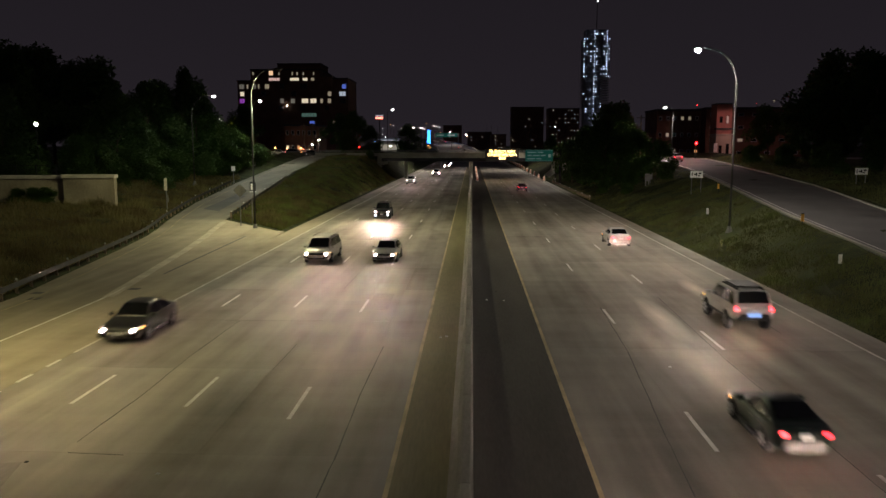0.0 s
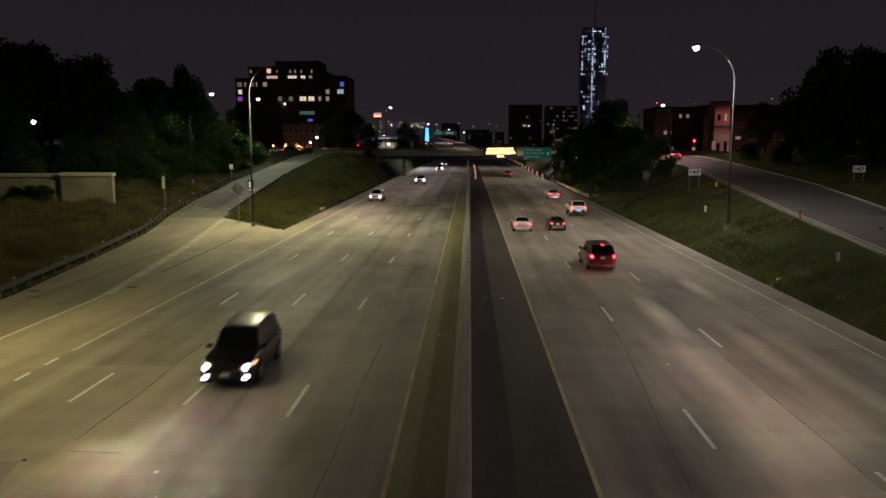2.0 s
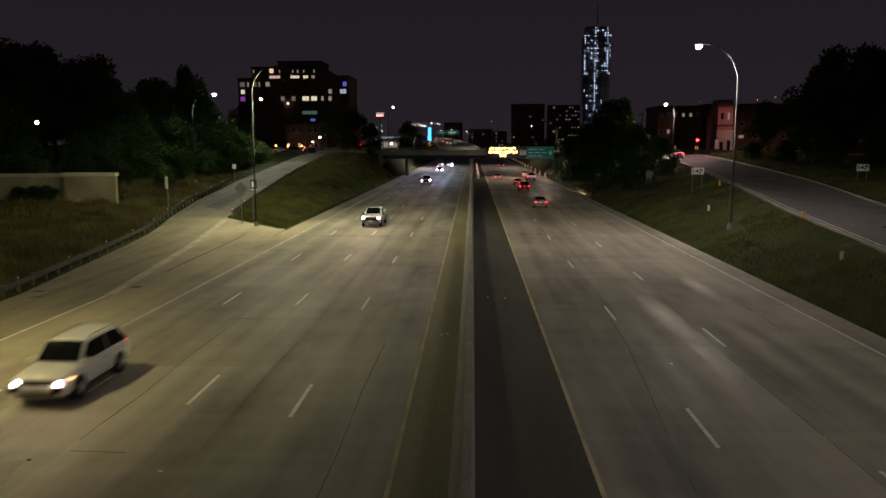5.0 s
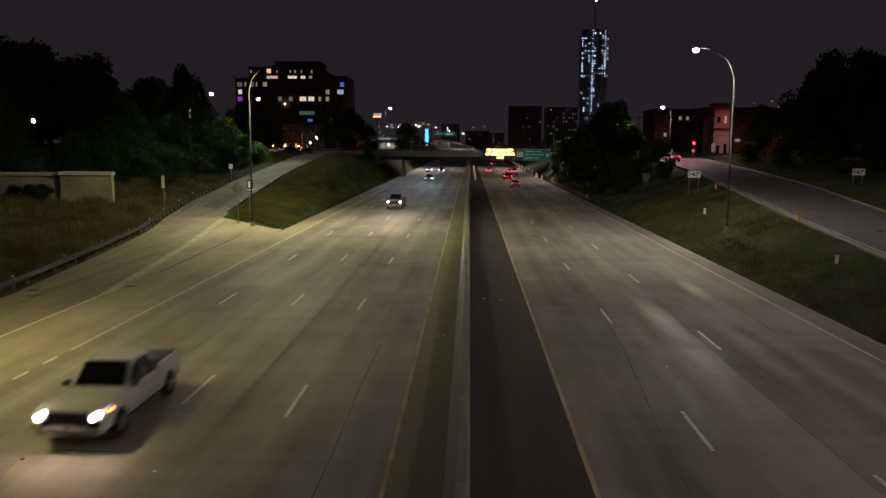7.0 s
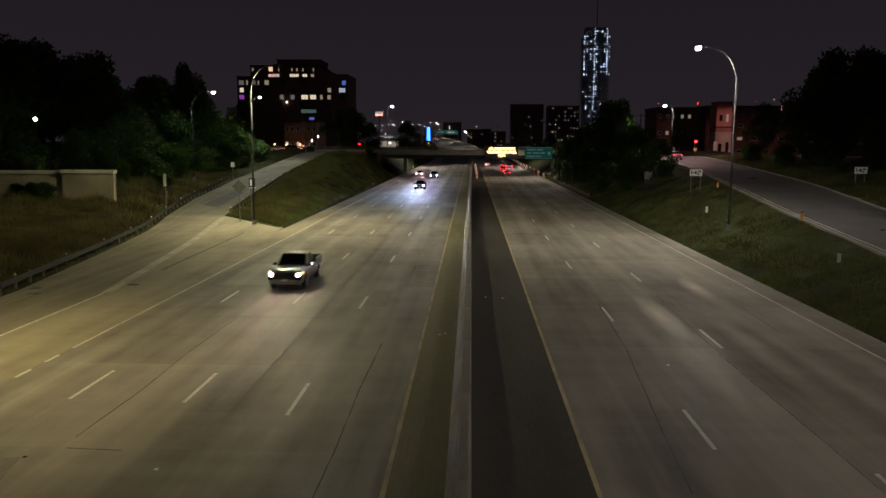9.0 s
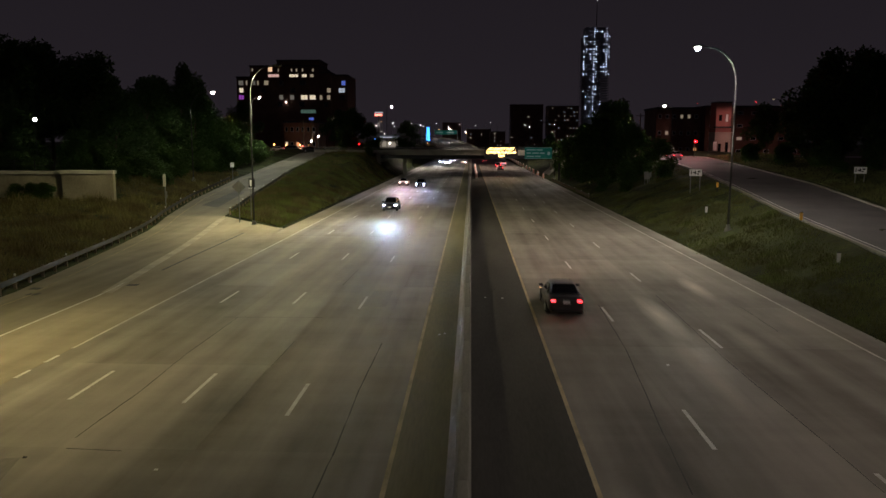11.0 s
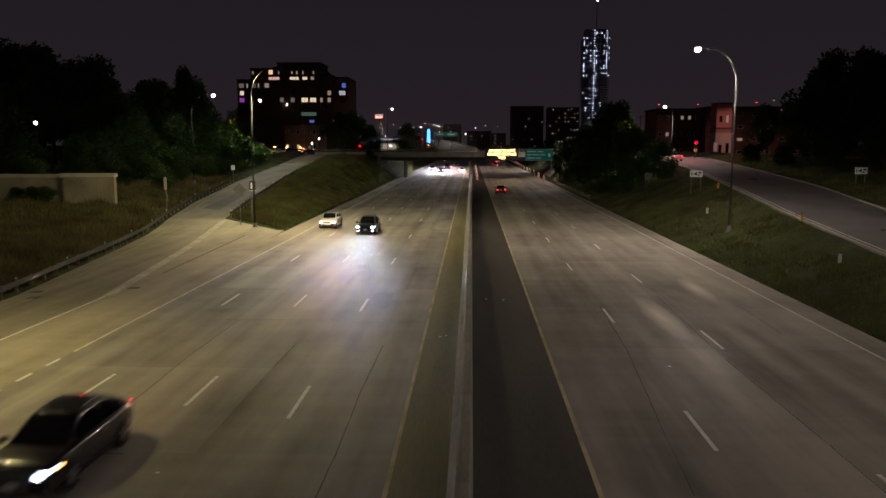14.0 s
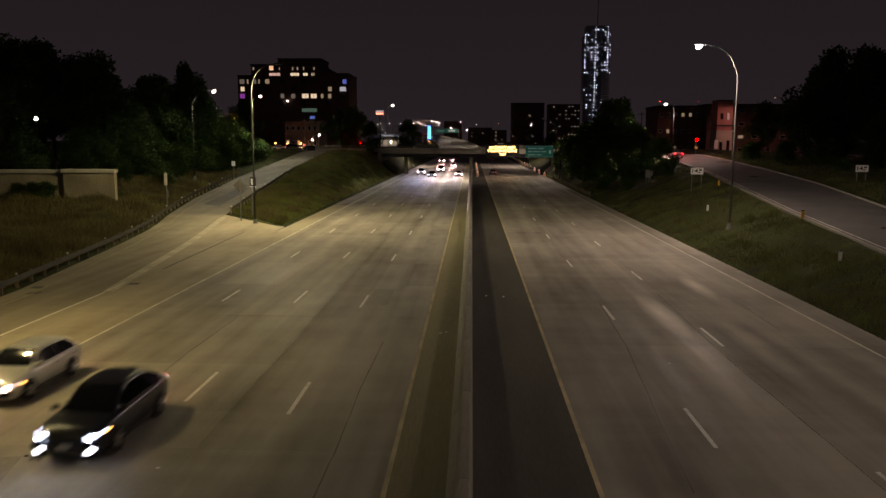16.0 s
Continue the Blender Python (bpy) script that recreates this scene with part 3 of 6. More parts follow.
def build_far_bridge():
    b = thing("far_overpass", "concrete street overpass with steel railing and pale piers", "bridge", kind="structure", at=pose(0, 20, 0))
    part("deck", Mesh().box(-24, 24, 172, 186, 5.35, STREET), BRIDGE_CONC, b)
    # girders in dark metal: the darkness under the deck put into the colour
    for k in range(5):
        y = 172.6 + 3.1 * k
        part("girder", Mesh().box(-24, 24, y, y + 0.5, 4.45, 5.35), DARK_METAL, b)
    for y in (172, 185.7):
        part("parapet", Mesh().box(-40 if y < 180 else -24, 26, y, y + 0.3, STREET + 0.02 if y > 180 else STREET + 0.02, STREET + 0.75, 0.04), BRIDGE_CONC, b)
        rail = Mesh()
        for z in (6.95, 7.25):
            rail.tube([(-40, y + 0.15, z), (26, y + 0.15, z)], 0.045, 6)
        part("rail", rail, GALV, b)
        post = Mesh().box(-0.05, 0.05, -0.05, 0.05, 0, 0.72).data("rail_post", GALV)
        for k in range(23):
            part("rail_post", post, GALV, b).location = (-40 + 3 * k, y + 0.15, STREET + 0.7)
    for x in (-17.3, -0.25, 21.2):
        for y in ((175, 179, 183) if x == -0.25 else (178.5,)):
            part("pier", Mesh().tube([(x, y, -0.1), (x, y, 4.45)], 0.5, 14), BRIDGE_CONC, b, smooth=False)
        if x == -0.25:
            part("pier_cap", Mesh().box(x - 0.45, x + 0.45, 173.5, 184.5, 4.05, 4.46, 0.05), BRIDGE_CONC, b)
    for s in (-1, 1):
        part("abutment", Mesh().box(s * 23.5 - 0.5, s * 23.5 + 0.5, 171.5, 186.5, 0, 5.4), BRIDGE_CONC, b)
    # sloped paving under the outer spans
    part("slope_paving", Mesh().loft([[(-24, 171, 4.2), (-24, 187, 4.2)], [(-18.4, 171, 0.05), (-18.4, 187, 0.05)]], caps=False, closed=False), SOIL, b)
    part("slope_paving", Mesh().loft([[(19.2, 171, 0.05), (19.2, 187, 0.05)], [(24, 171, 4.2), (24, 187, 4.2)]], caps=False, closed=False), BRIDGE_CONC, b)


def build_near_bridge():
    """The overpass on which the camera stands; it closes the place behind."""
    b = thing("near_overpass", "concrete overpass deck and parapet beneath the viewpoint", "bridge", kind="structure")
    part("deck", Mesh().box(-40, 40, -13, -0.3, 5.6, 6.85), BRIDGE_CONC, b)
    part("parapet", Mesh().box(-40, 40, -0.6, -0.3, 6.85, 7.85, 0.04), BRIDGE_CONC, b)
    part("parapet", Mesh().box(-40, 40, -13, -12.7, 6.85, 7.85, 0.04), BRIDGE_CONC, b)
    for y in (-10, -6.5, -3):
        part("pier", Mesh().tube([(-0.25, y, -0.1), (-0.25, y, 5.6)], 0.5, 14), BRIDGE_CONC, b)


def build_far_viaduct():
    """The motorway's continuation, which climbs and bends away behind the overpass."""
    rows = [(300, -12, 14, 0.1), (420, -16, 10, 2.0), (560, -26, 0, 6.5), (700, -42, -16, 10.8), (860, -66, -40, 14.6), (1000, -100, -72, 17.4), (1150, -150, -120, 19)]
    v = thing("far_viaduct", "distant motorway climbing and bending away behind the overpass", "road", kind="structure")
    z_of = lambda y: lerp([(r[0], r[3]) for r in rows], y)[0]
    part("carriageway", ribbon([r[:3] for r in rows], z_of, 0.0), FAR_ASPHALT, v)
    for side in (0, 1):
        q = Mesh()
        ys = [300 + 25 * k for k in range(35)]
        for y0, y1 in zip(ys, ys[1:]):
            xa, xb, za, zb = lerp([r[:3] for r in rows], y0)[side], lerp([r[:3] for r in rows], y1)[side], z_of(y0), z_of(y1)
            q.loft([[(xa - .2, y0, za - 1.2), (xa - .2, y0, za + 0.9), (xa + .2, y0, za + 0.9), (xa + .2, y0, za - 1.2)],
                    [(xb - .2, y1, zb - 1.2), (xb - .2, y1, zb + 0.9), (xb + .2, y1, zb + 0.9), (xb + .2, y1, zb - 1.2)]])
        part("barrier", q, BARRIER, v)
    for y in range(450, 1100, 50):
        x = sum(lerp([r[:3] for r in rows], y)) / 2
        part("pier", Mesh().box(x - 3, x + 3, y - 1, y + 1, 0, z_of(y) - 0.2), BRIDGE_CONC, v)


def build_guardrails():
    def run(rows, label):
        g = thing("guardrail", label, "guardrail")
        beam = [(0, 0.38), (0.05, 0.42), (0.05, 0.50), (0, 0.54), (0.05, 0.58), (0.05, 0.66), (0, 0.70), (-0.015, 0.70), (-0.015, 0.38)]
        rings = [[(x - dx, y, z + dz) for dx, dz in beam] for x, y, z in rows]
        part("beam", Mesh().loft(rings), POLE, g)
        post = Mesh().box(-0.09, 0.09, -0.07, 0.07, -0.3, 0.74, 0.02).data("post", WOOD)
        refl = Mesh().box(-0.05, 0.05, -0.02, 0.02, 0.74, 0.86).data("reflector", SIGN_WHITE)
        for k, (x, y, z) in enumerate(rows):
            part("post", post, WOOD, g).location = (x - 0.12, y, z)
            if k % 4 == 0:
                part("reflector", refl, SIGN_WHITE, g).location = (x - 0.1, y, z)
        return g
    ys = [10 + 2.0 * k for k in range(56)]
    run([(lerp(ON_RAMP, y)[0] - 0.35, y, on_ramp_z(y)) for y in ys], "long galvanised guardrail on timber posts beside the slip road")
    ys = [81.5 + 2.0 * k for k in range(24)]
    run([(lerp(ON_RAMP, y)[1] + 0.75, y, on_ramp_z(y) + 0.05) for y in ys], "galvanised guardrail along the grassy mound")
    ys = [118 + 2.0 * k for k in range(28)]
    run([(18.5, y, -0.12) for y in ys], "galvanised guardrail beside the motorway verge")


def street_lamp(x, y, z, height, arm, turn, power, color, lens, label, drop=0.0, cone=164, blend=0.35):
    """A davit pole with a flat luminaire and its lamp."""
    s = thing("street_lamp", label, "street lamp", "motorway lighting", at=pose(x, y, z, 0, 0, turn))
    r = min(2.4, arm * 0.8)
    pts = [(0, 0, 0.3), (0, 0, height * 0.5), (0, 0, height - r - 0.6)]
    for k in range(1, 9):
        a = math.pi / 2 * k / 8
        pts.append((r * (1 - math.cos(a)), 0, height - r - 0.6 + (r + 0.6) * math.sin(a)))
    pts.append((arm, 0, height + 0.1))
    n = len(pts)
    part("pole", Mesh().tube(pts, [0.088 - 0.045 * i / (n - 1) for i in range(n)], 10), GREY_POLE if lens is LAMP_WHITE else POLE, s, smooth=True)
    part("base", Mesh().loft([[(math.cos(a) * rr, math.sin(a) * rr, zz) for a in (k * math.pi / 4 for k in range(8))] for rr, zz in ((0.32, -0.6), (0.32, 0.1), (0.22, 0.35), (0.15, 0.62))]), GALV, s)
    part("luminaire", Mesh().box(arm - 0.15, arm + 0.62, -0.17, 0.17, height + 0.0, height + 0.16, 0.04), POLE, s)
    if drop:
        part("lens", Mesh().tube([(arm + .25, 0, height - .004), (arm + .25, 0, height - .1), (arm + .25, 0, height - .22), (arm + .25, 0, height - .3)], [.22, .24, .18, .06], 12), lens, s, smooth=True)
    else:
        part("lens", Mesh().box(arm + 0.0, arm + 0.5, -0.13, 0.13, height - 0.03, height - 0.004), lens, s)
    if power:
        ld = bpy.data.lights.new("lamp", "SPOT")
        ld.energy, ld.color, ld.shadow_soft_size = power, color, 0.16
        ld.spot_size, ld.spot_blend = radians(cone), blend
        lo = new("lamp", ld)
        lo.parent = s
        lo.location = (arm + 0.25, 0, height - 0.28 - drop)
    return s


def build_lamps():
    green, white, soft = (0.99, 0.935, 0.545), (1.0, 0.89, 0.76), (0.95, 1.0, 0.80)
    yellow = (1.0, 0.87, 0.40)
    street_lamp(21.6, 63.5, 1.15, 15.1, 3.0, 180, 4500, white, LAMP_WHITE, "tall grey davit lamp with a bright white head on the verge", drop=0.24, cone=174, blend=0.25)
    street_lamp(-21.9, 75.0, 0.0, 15.9, 2.6, 0, 8400, green, AMBER_OFF, "tall grey davit lamp with a shielded head at the gore", cone=172, blend=0.3)
    street_lamp(-41.7, 112, ground_z(-41.7, 112), 13.2, 3.2, 0, 1300, soft, LAMP_SOFT, "grey davit lamp glowing white among the trees", drop=0.24, cone=172)
    street_lamp(-43.6, 150, 4.9, 12.4, 1.4, 0, 4200, soft, LAMP_SOFT, "grey davit lamp glowing white above the slip road", drop=0.24, cone=170)
    street_lamp(-26.2, 25.0, 0.7, 14.4, 3.2, 0, 5600, yellow, AMBER_OFF, "tall grey davit lamp beside the slip road", cone=126, blend=1.0)
    street_lamp(-21.0, -17.0, 0.3, 12.6, 3.2, 0, 5000, green, AMBER_OFF, "tall grey davit lamp behind the overpass", cone=160, blend=0.4)
    street_lamp(31.5, 14.0, ground_z(31.5, 14.0), 13.6, 1.5, 180, 3100, white, AMBER_OFF, "tall grey davit lamp on the near verge", cone=164, blend=0.4)
    street_lamp(21.6, -25.0, 0.3, 14.6, 3.0, 180, 6000, white, AMBER_OFF, "tall grey davit lamp beside the motorway")
    # dark-headed lamp: its light is added to brighten road and overpass
    street_lamp(19.6, 178, 0.2, 13.0, 2.4, 180, 2800, white, AMBER_OFF, "slender davit lamp, its light added, near the overpass")
    street_lamp(-19.5, 252, 0.2, 11.0, 2.4, 0, 5000, white, AMBER_OFF, "slender davit lamp beyond the overpass")
    street_lamp(19.5, 262, 0.2, 10.0, 2.4, 180, 3500, white, AMBER_OFF, "slender davit lamp beyond the overpass")
    street_lamp(-24.0, 216, 5.6, 13.0, 1.2, 0, 250, soft, LAMP_SOFT, "distant davit lamp glowing white beyond the overpass", drop=0.24)
    street_lamp(36.8, 141, 5.6, 9.8, 1.3, 180, 5200, (1.0, 0.85, 0.78), LAMP_SOFT, "distant street lamp glowing white over the junction", drop=0.05, cone=168)
    # its red tint stands in for the signal's light on the corner building
    street_lamp(73.0, 183, 5.6, 13.4, 1.6, 180, 3600, (1.0, 0.50, 0.45), WIN_DIM, "distant street lamp tinted red beside the corner building", drop=0.05, cone=176, blend=0.2)
    street_lamp(-41.0, 203, STREET, 5.0, 0.8, 180, 900, (1.0, 0.75, 0.55), WIN_WARM, "low warm street lamp beside parked cars")
    for x, y, z in ((-2, 520, 5.0), (-16, 640, 9.0), (-40, 780, 12.5)):
        street_lamp(x, y, z, 11, 2.0, 180, 10000, white, LAMP_SOFT, "distant davit lamp over the climbing viaduct", drop=0.05)


# ---- signs ----
def text_mesh(words, size, material):
    cu = bpy.data.curves.new("words", "FONT")
    cu.body, cu.size, cu.extrude = words, size, 0.02
    cu.align_x, cu.align_y = "CENTER", "CENTER"
    tmp = new("words", cu)
    me = bpy.data.meshes.new_from_object(tmp)
    bpy.data.objects.remove(tmp)
    bpy.data.curves.remove(cu)
    me.materials.clear()
    me.materials.append(material)
    return me


def build_message_sign():
    s = thing("message_sign", "black electronic message sign with glowing amber capital letters", "sign", at=pose(7.62, 191.2, 6.05) @ Matrix.Scale(1.05, 4))
    part("cabinet", Mesh().box(-4.0, 4.0, -0.1, 0.5, -1.45, 1.55, 0.05), DARK_METAL, s)
    part("hood", Mesh().box(-4.1, 4.1, -0.5, 0.5, 1.56, 1.66), DARK_METAL, s)
    for words, z in (("AIR QUALITY ALERT", 0.88), ("CONSIDER REDUCING", 0.06), ("TRIPS", -0.78)):
        t = part("letters", text_mesh(words, 0.86, MATRIX_AMBER), MATRIX_AMBER, s, "glowing amber letters")
        t.matrix_basis = pose(0, -0.14, z, 90, 0, 0) @ Matrix.Diagonal((0.80, 1.0, 1.0, 1.0))
    for x in (-3, 3):
        part("bracket", Mesh().box(x - 0.1, x + 0.1, 0.5, 0.9, -1.0, 1.2), GALV, s)


def build_green_sign():
    s = thing("guide_sign", "green roadside guide sign with illegible white legend on posts", "sign", at=pose(14.6, 165, 0))
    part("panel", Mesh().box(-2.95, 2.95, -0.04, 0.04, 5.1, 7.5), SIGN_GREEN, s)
    part("border", Mesh().box(-2.95, 2.95, -0.05, -0.042, 7.46, 7.52), SIGN_BAR, s)
    part("border", Mesh().box(-2.95, 2.95, -0.05, -0.042, 5.13, 5.19), SIGN_BAR, s)
    for z, words in ((7.0, ((-2.5, -0.6), (-0.3, 0.9))), (6.32, ((-2.5, -1.6), (-1.3, 0.1), (0.4, 1.4))), (5.62, ((-2.5, -0.9), (-0.6, 0.5)))):
        for x0, x1 in words:
            part("legend_bar", Mesh().box(x0, x1, -0.06, -0.042, z - 0.12, z + 0.12), SIGN_BAR, s)
    part("legend_bar", Mesh().box(2.0, 2.5, -0.06, -0.042, 5.9, 6.6), SIGN_BAR, s)
    part("post", Mesh().tube([(4.6, 0.2, -0.2), (4.6, 0.2, 7.4)], [0.2, 0.16], 10), DARK_METAL, s)
    for z in (5.6, 6.9):
        part("cross_beam", Mesh().box(-2.6, 4.6, 0.05, 0.2, z, z + 0.18), DARK_METAL, s)


def ramp_sign(x, y, z, wide, high, legs, up, label, face=SIGN_WHITE, bars=True):
    s = thing("road_sign", label, "sign", at=pose(x, y, z))
    part("panel", Mesh().box(-wide / 2, wide / 2, -0.02, 0.02, up, up + high), face, s)
    if bars:
        k = wide / 6
        for i, (a, b, c, d) in enumerate(((-2.4, -2.0, 0.25, 0.8), (-1.4, -0.2, 0.42, 0.58), (-0.5, 0.2, 0.3, 0.75), (0.5, 1.5, 0.22, 0.38), (0.9, 2.2, 0.55, 0.78))):
            part("legend_bar", Mesh().box(a * k, b * k, -0.03, -0.021, up + high * c, up + high * d), SIGN_BLACK, s)
    for lx in legs:
        part("post", Mesh().box(lx - 0.04, lx + 0.04, 0.022, 0.1, -0.2, up + high * 0.9), GALV, s)
    return s


def build_signs():
    ramp_sign(26.5, 90, ground_z(26.5, 90), 1.45, 0.78, (-0.55, 0.55), 1.85, "small white road sign with black marks on twin posts")
    ramp_sign(44.0, 87, ground_z(44.0, 87), 1.4, 0.75, (-0.5, 0.5), 1.05, "small white road sign with black marks in tall grass")
    ramp_sign(25.6, 111, ground_z(25.6, 111), 0.65, 1.1, (-0.2, 0.2), 0.7, "grey back of a small road sign on posts", GALV, False)
    ramp_sign(26.5, 113, ground_z(26.5, 113), 0.55, 1.3, (0.0,), 0.6, "grey back of a narrow road sign", GALV, False)
    s = ramp_sign(-22.9, 78.0, 0.15, 0.62, 0.95, (-0.15,), 3.6, "dark narrow sign with a pale edge on a post", SIGN_BLACK, False)
    part("edge_strip", Mesh().box(-0.2, 0.0, -0.03, -0.021, 3.75, 4.4), SIGN_WHITE, s)
    part("edge_strip", Mesh().box(-0.34, 0.34, -0.02, 0.02, 3.52, 3.59), SIGN_WHITE, s)
    d = thing("road_sign", "bare grey metal back of a diamond sign on a post", "sign", at=pose(-23.8, 76.5, 0.1))
    part("panel", Mesh().loft([[(-.72, y, 3.8), (0, y, 3.08), (.72, y, 3.8), (0, y, 4.52)] for y in (-.02, .02)]), GALV, d)
    part("post", Mesh().box(-.04, .04, -.1, -.022, -.2, 4.4), GALV, d)
    ramp_sign(-38.6, 121, ground_z(-38.6, 121), 0.6, 0.75, (0.0,), 2.2, "small white marker sign beside the slip road", SIGN_WHITE, False)
    p = thing("road_sign", "narrow grey sign seen edge-on upon a thin metal post", "sign", at=pose(-35.6, 86.5, ground_z(-35.6, 86.5)))
    part("post", Mesh().box(-0.05, 0.05, -0.05, 0.05, -0.3, 3.95, 0.01), GALV, p)
    part("panel", Mesh().box(-0.19, 0.15, -0.09, -0.052, 2.45, 3.85), WALL_CAP, p)
    part("marker_plate", Mesh().box(0.02, 0.24, -0.09, -0.052, 1.1, 1.9), GALV, p)
    for x, y, col, m, h in ((21.9, 45.0, "white", SIGN_WHITE, 0.72), (22.55, 72.6, "white", SIGN_WHITE, 0.95), (25.1, 57.8, "amber", AMBER_POST, 0.85), (27.35, 84.6, "amber", AMBER_POST, 1.15)):
        d = thing("delineator", f"short {col} flexible delineator post in the grass", "marker post", "verge delineators", at=pose(x, y, ground_z(x, y)))
        part("stake", Mesh().box(-0.035, 0.035, -0.02, 0.02, -0.2, h - 0.5), DARK_METAL, d)
        part("blade", Mesh().box(-0.11, 0.11, -0.03, 0.03, h - 0.58, h, 0.02), m, d)
        part("cap", Mesh().box(-0.112, 0.112, -0.034, 0.034, h - 0.01, h + 0.05, 0.01), TRIM, d, "black end cap")


def build_drums():
    d = thing("traffic_drum", "orange and white striped plastic traffic drum on the road edge", "traffic drum", "drums along the road edge")
    rings = lambda r0, r1, z0, z1: Mesh().tube([(0, 0, z0), (0, 0, z1)], [r0, r1], 12)
    part("base", rings(0.40, 0.38, 0, 0.06), RUBBER, d)
    for k in range(5):
        part("stripe", rings(0.31 - 0.018 * k, 0.305 - 0.018 * k, 0.06 + 0.19 * k, 0.06 + 0.19 * (k + 1)), ORANGE if k % 2 else SIGN_WHITE, d)
    part("handle", Mesh().box(-0.12, 0.12, -0.03, 0.03, 1.0, 1.09), ORANGE, d)
    # added glowing piece that stands in for the shine of reflective collars
    part("collar_glow", Mesh().tube([(0, 0, 1.09), (0, 0, 1.13), (0, 0, 1.24), (0, 0, 1.27)], [0.04, 0.08, 0.08, 0.04], 10), DRUM_GLOW, d, "added glow for the drum's reflective collar")
    d.matrix_basis = pose(17.3, 181, 0)
    for k in range(1, 13):
        y = 181 + 16.5 * k
        copy_thing(d, pose(17.3 + 0.011 * (y - 181), y, 0 if y < 260 else 0.05))
    for k in range(8):
        copy_thing(d, pose(1.35 + 0.12 * (k % 2), 182 + 12 * k, 0))


def build_wall():
    """Concrete wing wall with a coping and a railing on the embankment."""
    w = thing("retaining_wall", "stained pale concrete retaining wall with coping and railing", "wall", kind="structure")
    z0, z1 = 1.2, 5.2
    part("wall_panel", Mesh().box(-47.0, -41.0, 85, 85.6, z0, z1 - 0.4), WALL_CONC, w)
    part("wall_panel", Mesh().box(-85, -47.04, 85.3, 85.9, z0, z1 - 0.5), WALL_CONC, w)
    part("coping", Mesh().box(-47.2, -40.85, 84.85, 85.75, z1 - 0.39, z1, 0.04), WALL_CAP, w)
    part("coping", Mesh().box(-85, -47.24, 85.15, 86.05, z1 - 0.49, z1 - 0.1, 0.04), WALL_CAP, w)
    rail = Mesh()
    for z in (5.7, 6.2):
        rail.tube([(-85, 85.6, z), (-47.3, 85.6, z)], 0.03, 6)
    part("rail", rail, DARK_METAL, w)
    post = Mesh().box(-0.04, 0.04, -0.04, 0.04, 0, 1.2).data("rail_post", DARK_METAL)
    for k in range(16):
        part("rail_post", post, DARK_METAL, w).location = (-48 - 2.4 * k, 85.6, 5.1)


# ---- vehicles ----
PAINTS = {}
BEAMS = {"warm_headlight": WARM_BEAM, "white_headlight": WHITE_BEAM, "cool_headlight": BLUE_BEAM, "soft_headlight": PINK_BEAM}


def paint(name, color, metal=0.35):
    if name not in PAINTS:
        PAINTS[name] = mat(name + "_car_paint", color, 0.32, metal, vary=0.06, scale=1.0, bump=0, coat=0.7)
    return PAINTS[name]


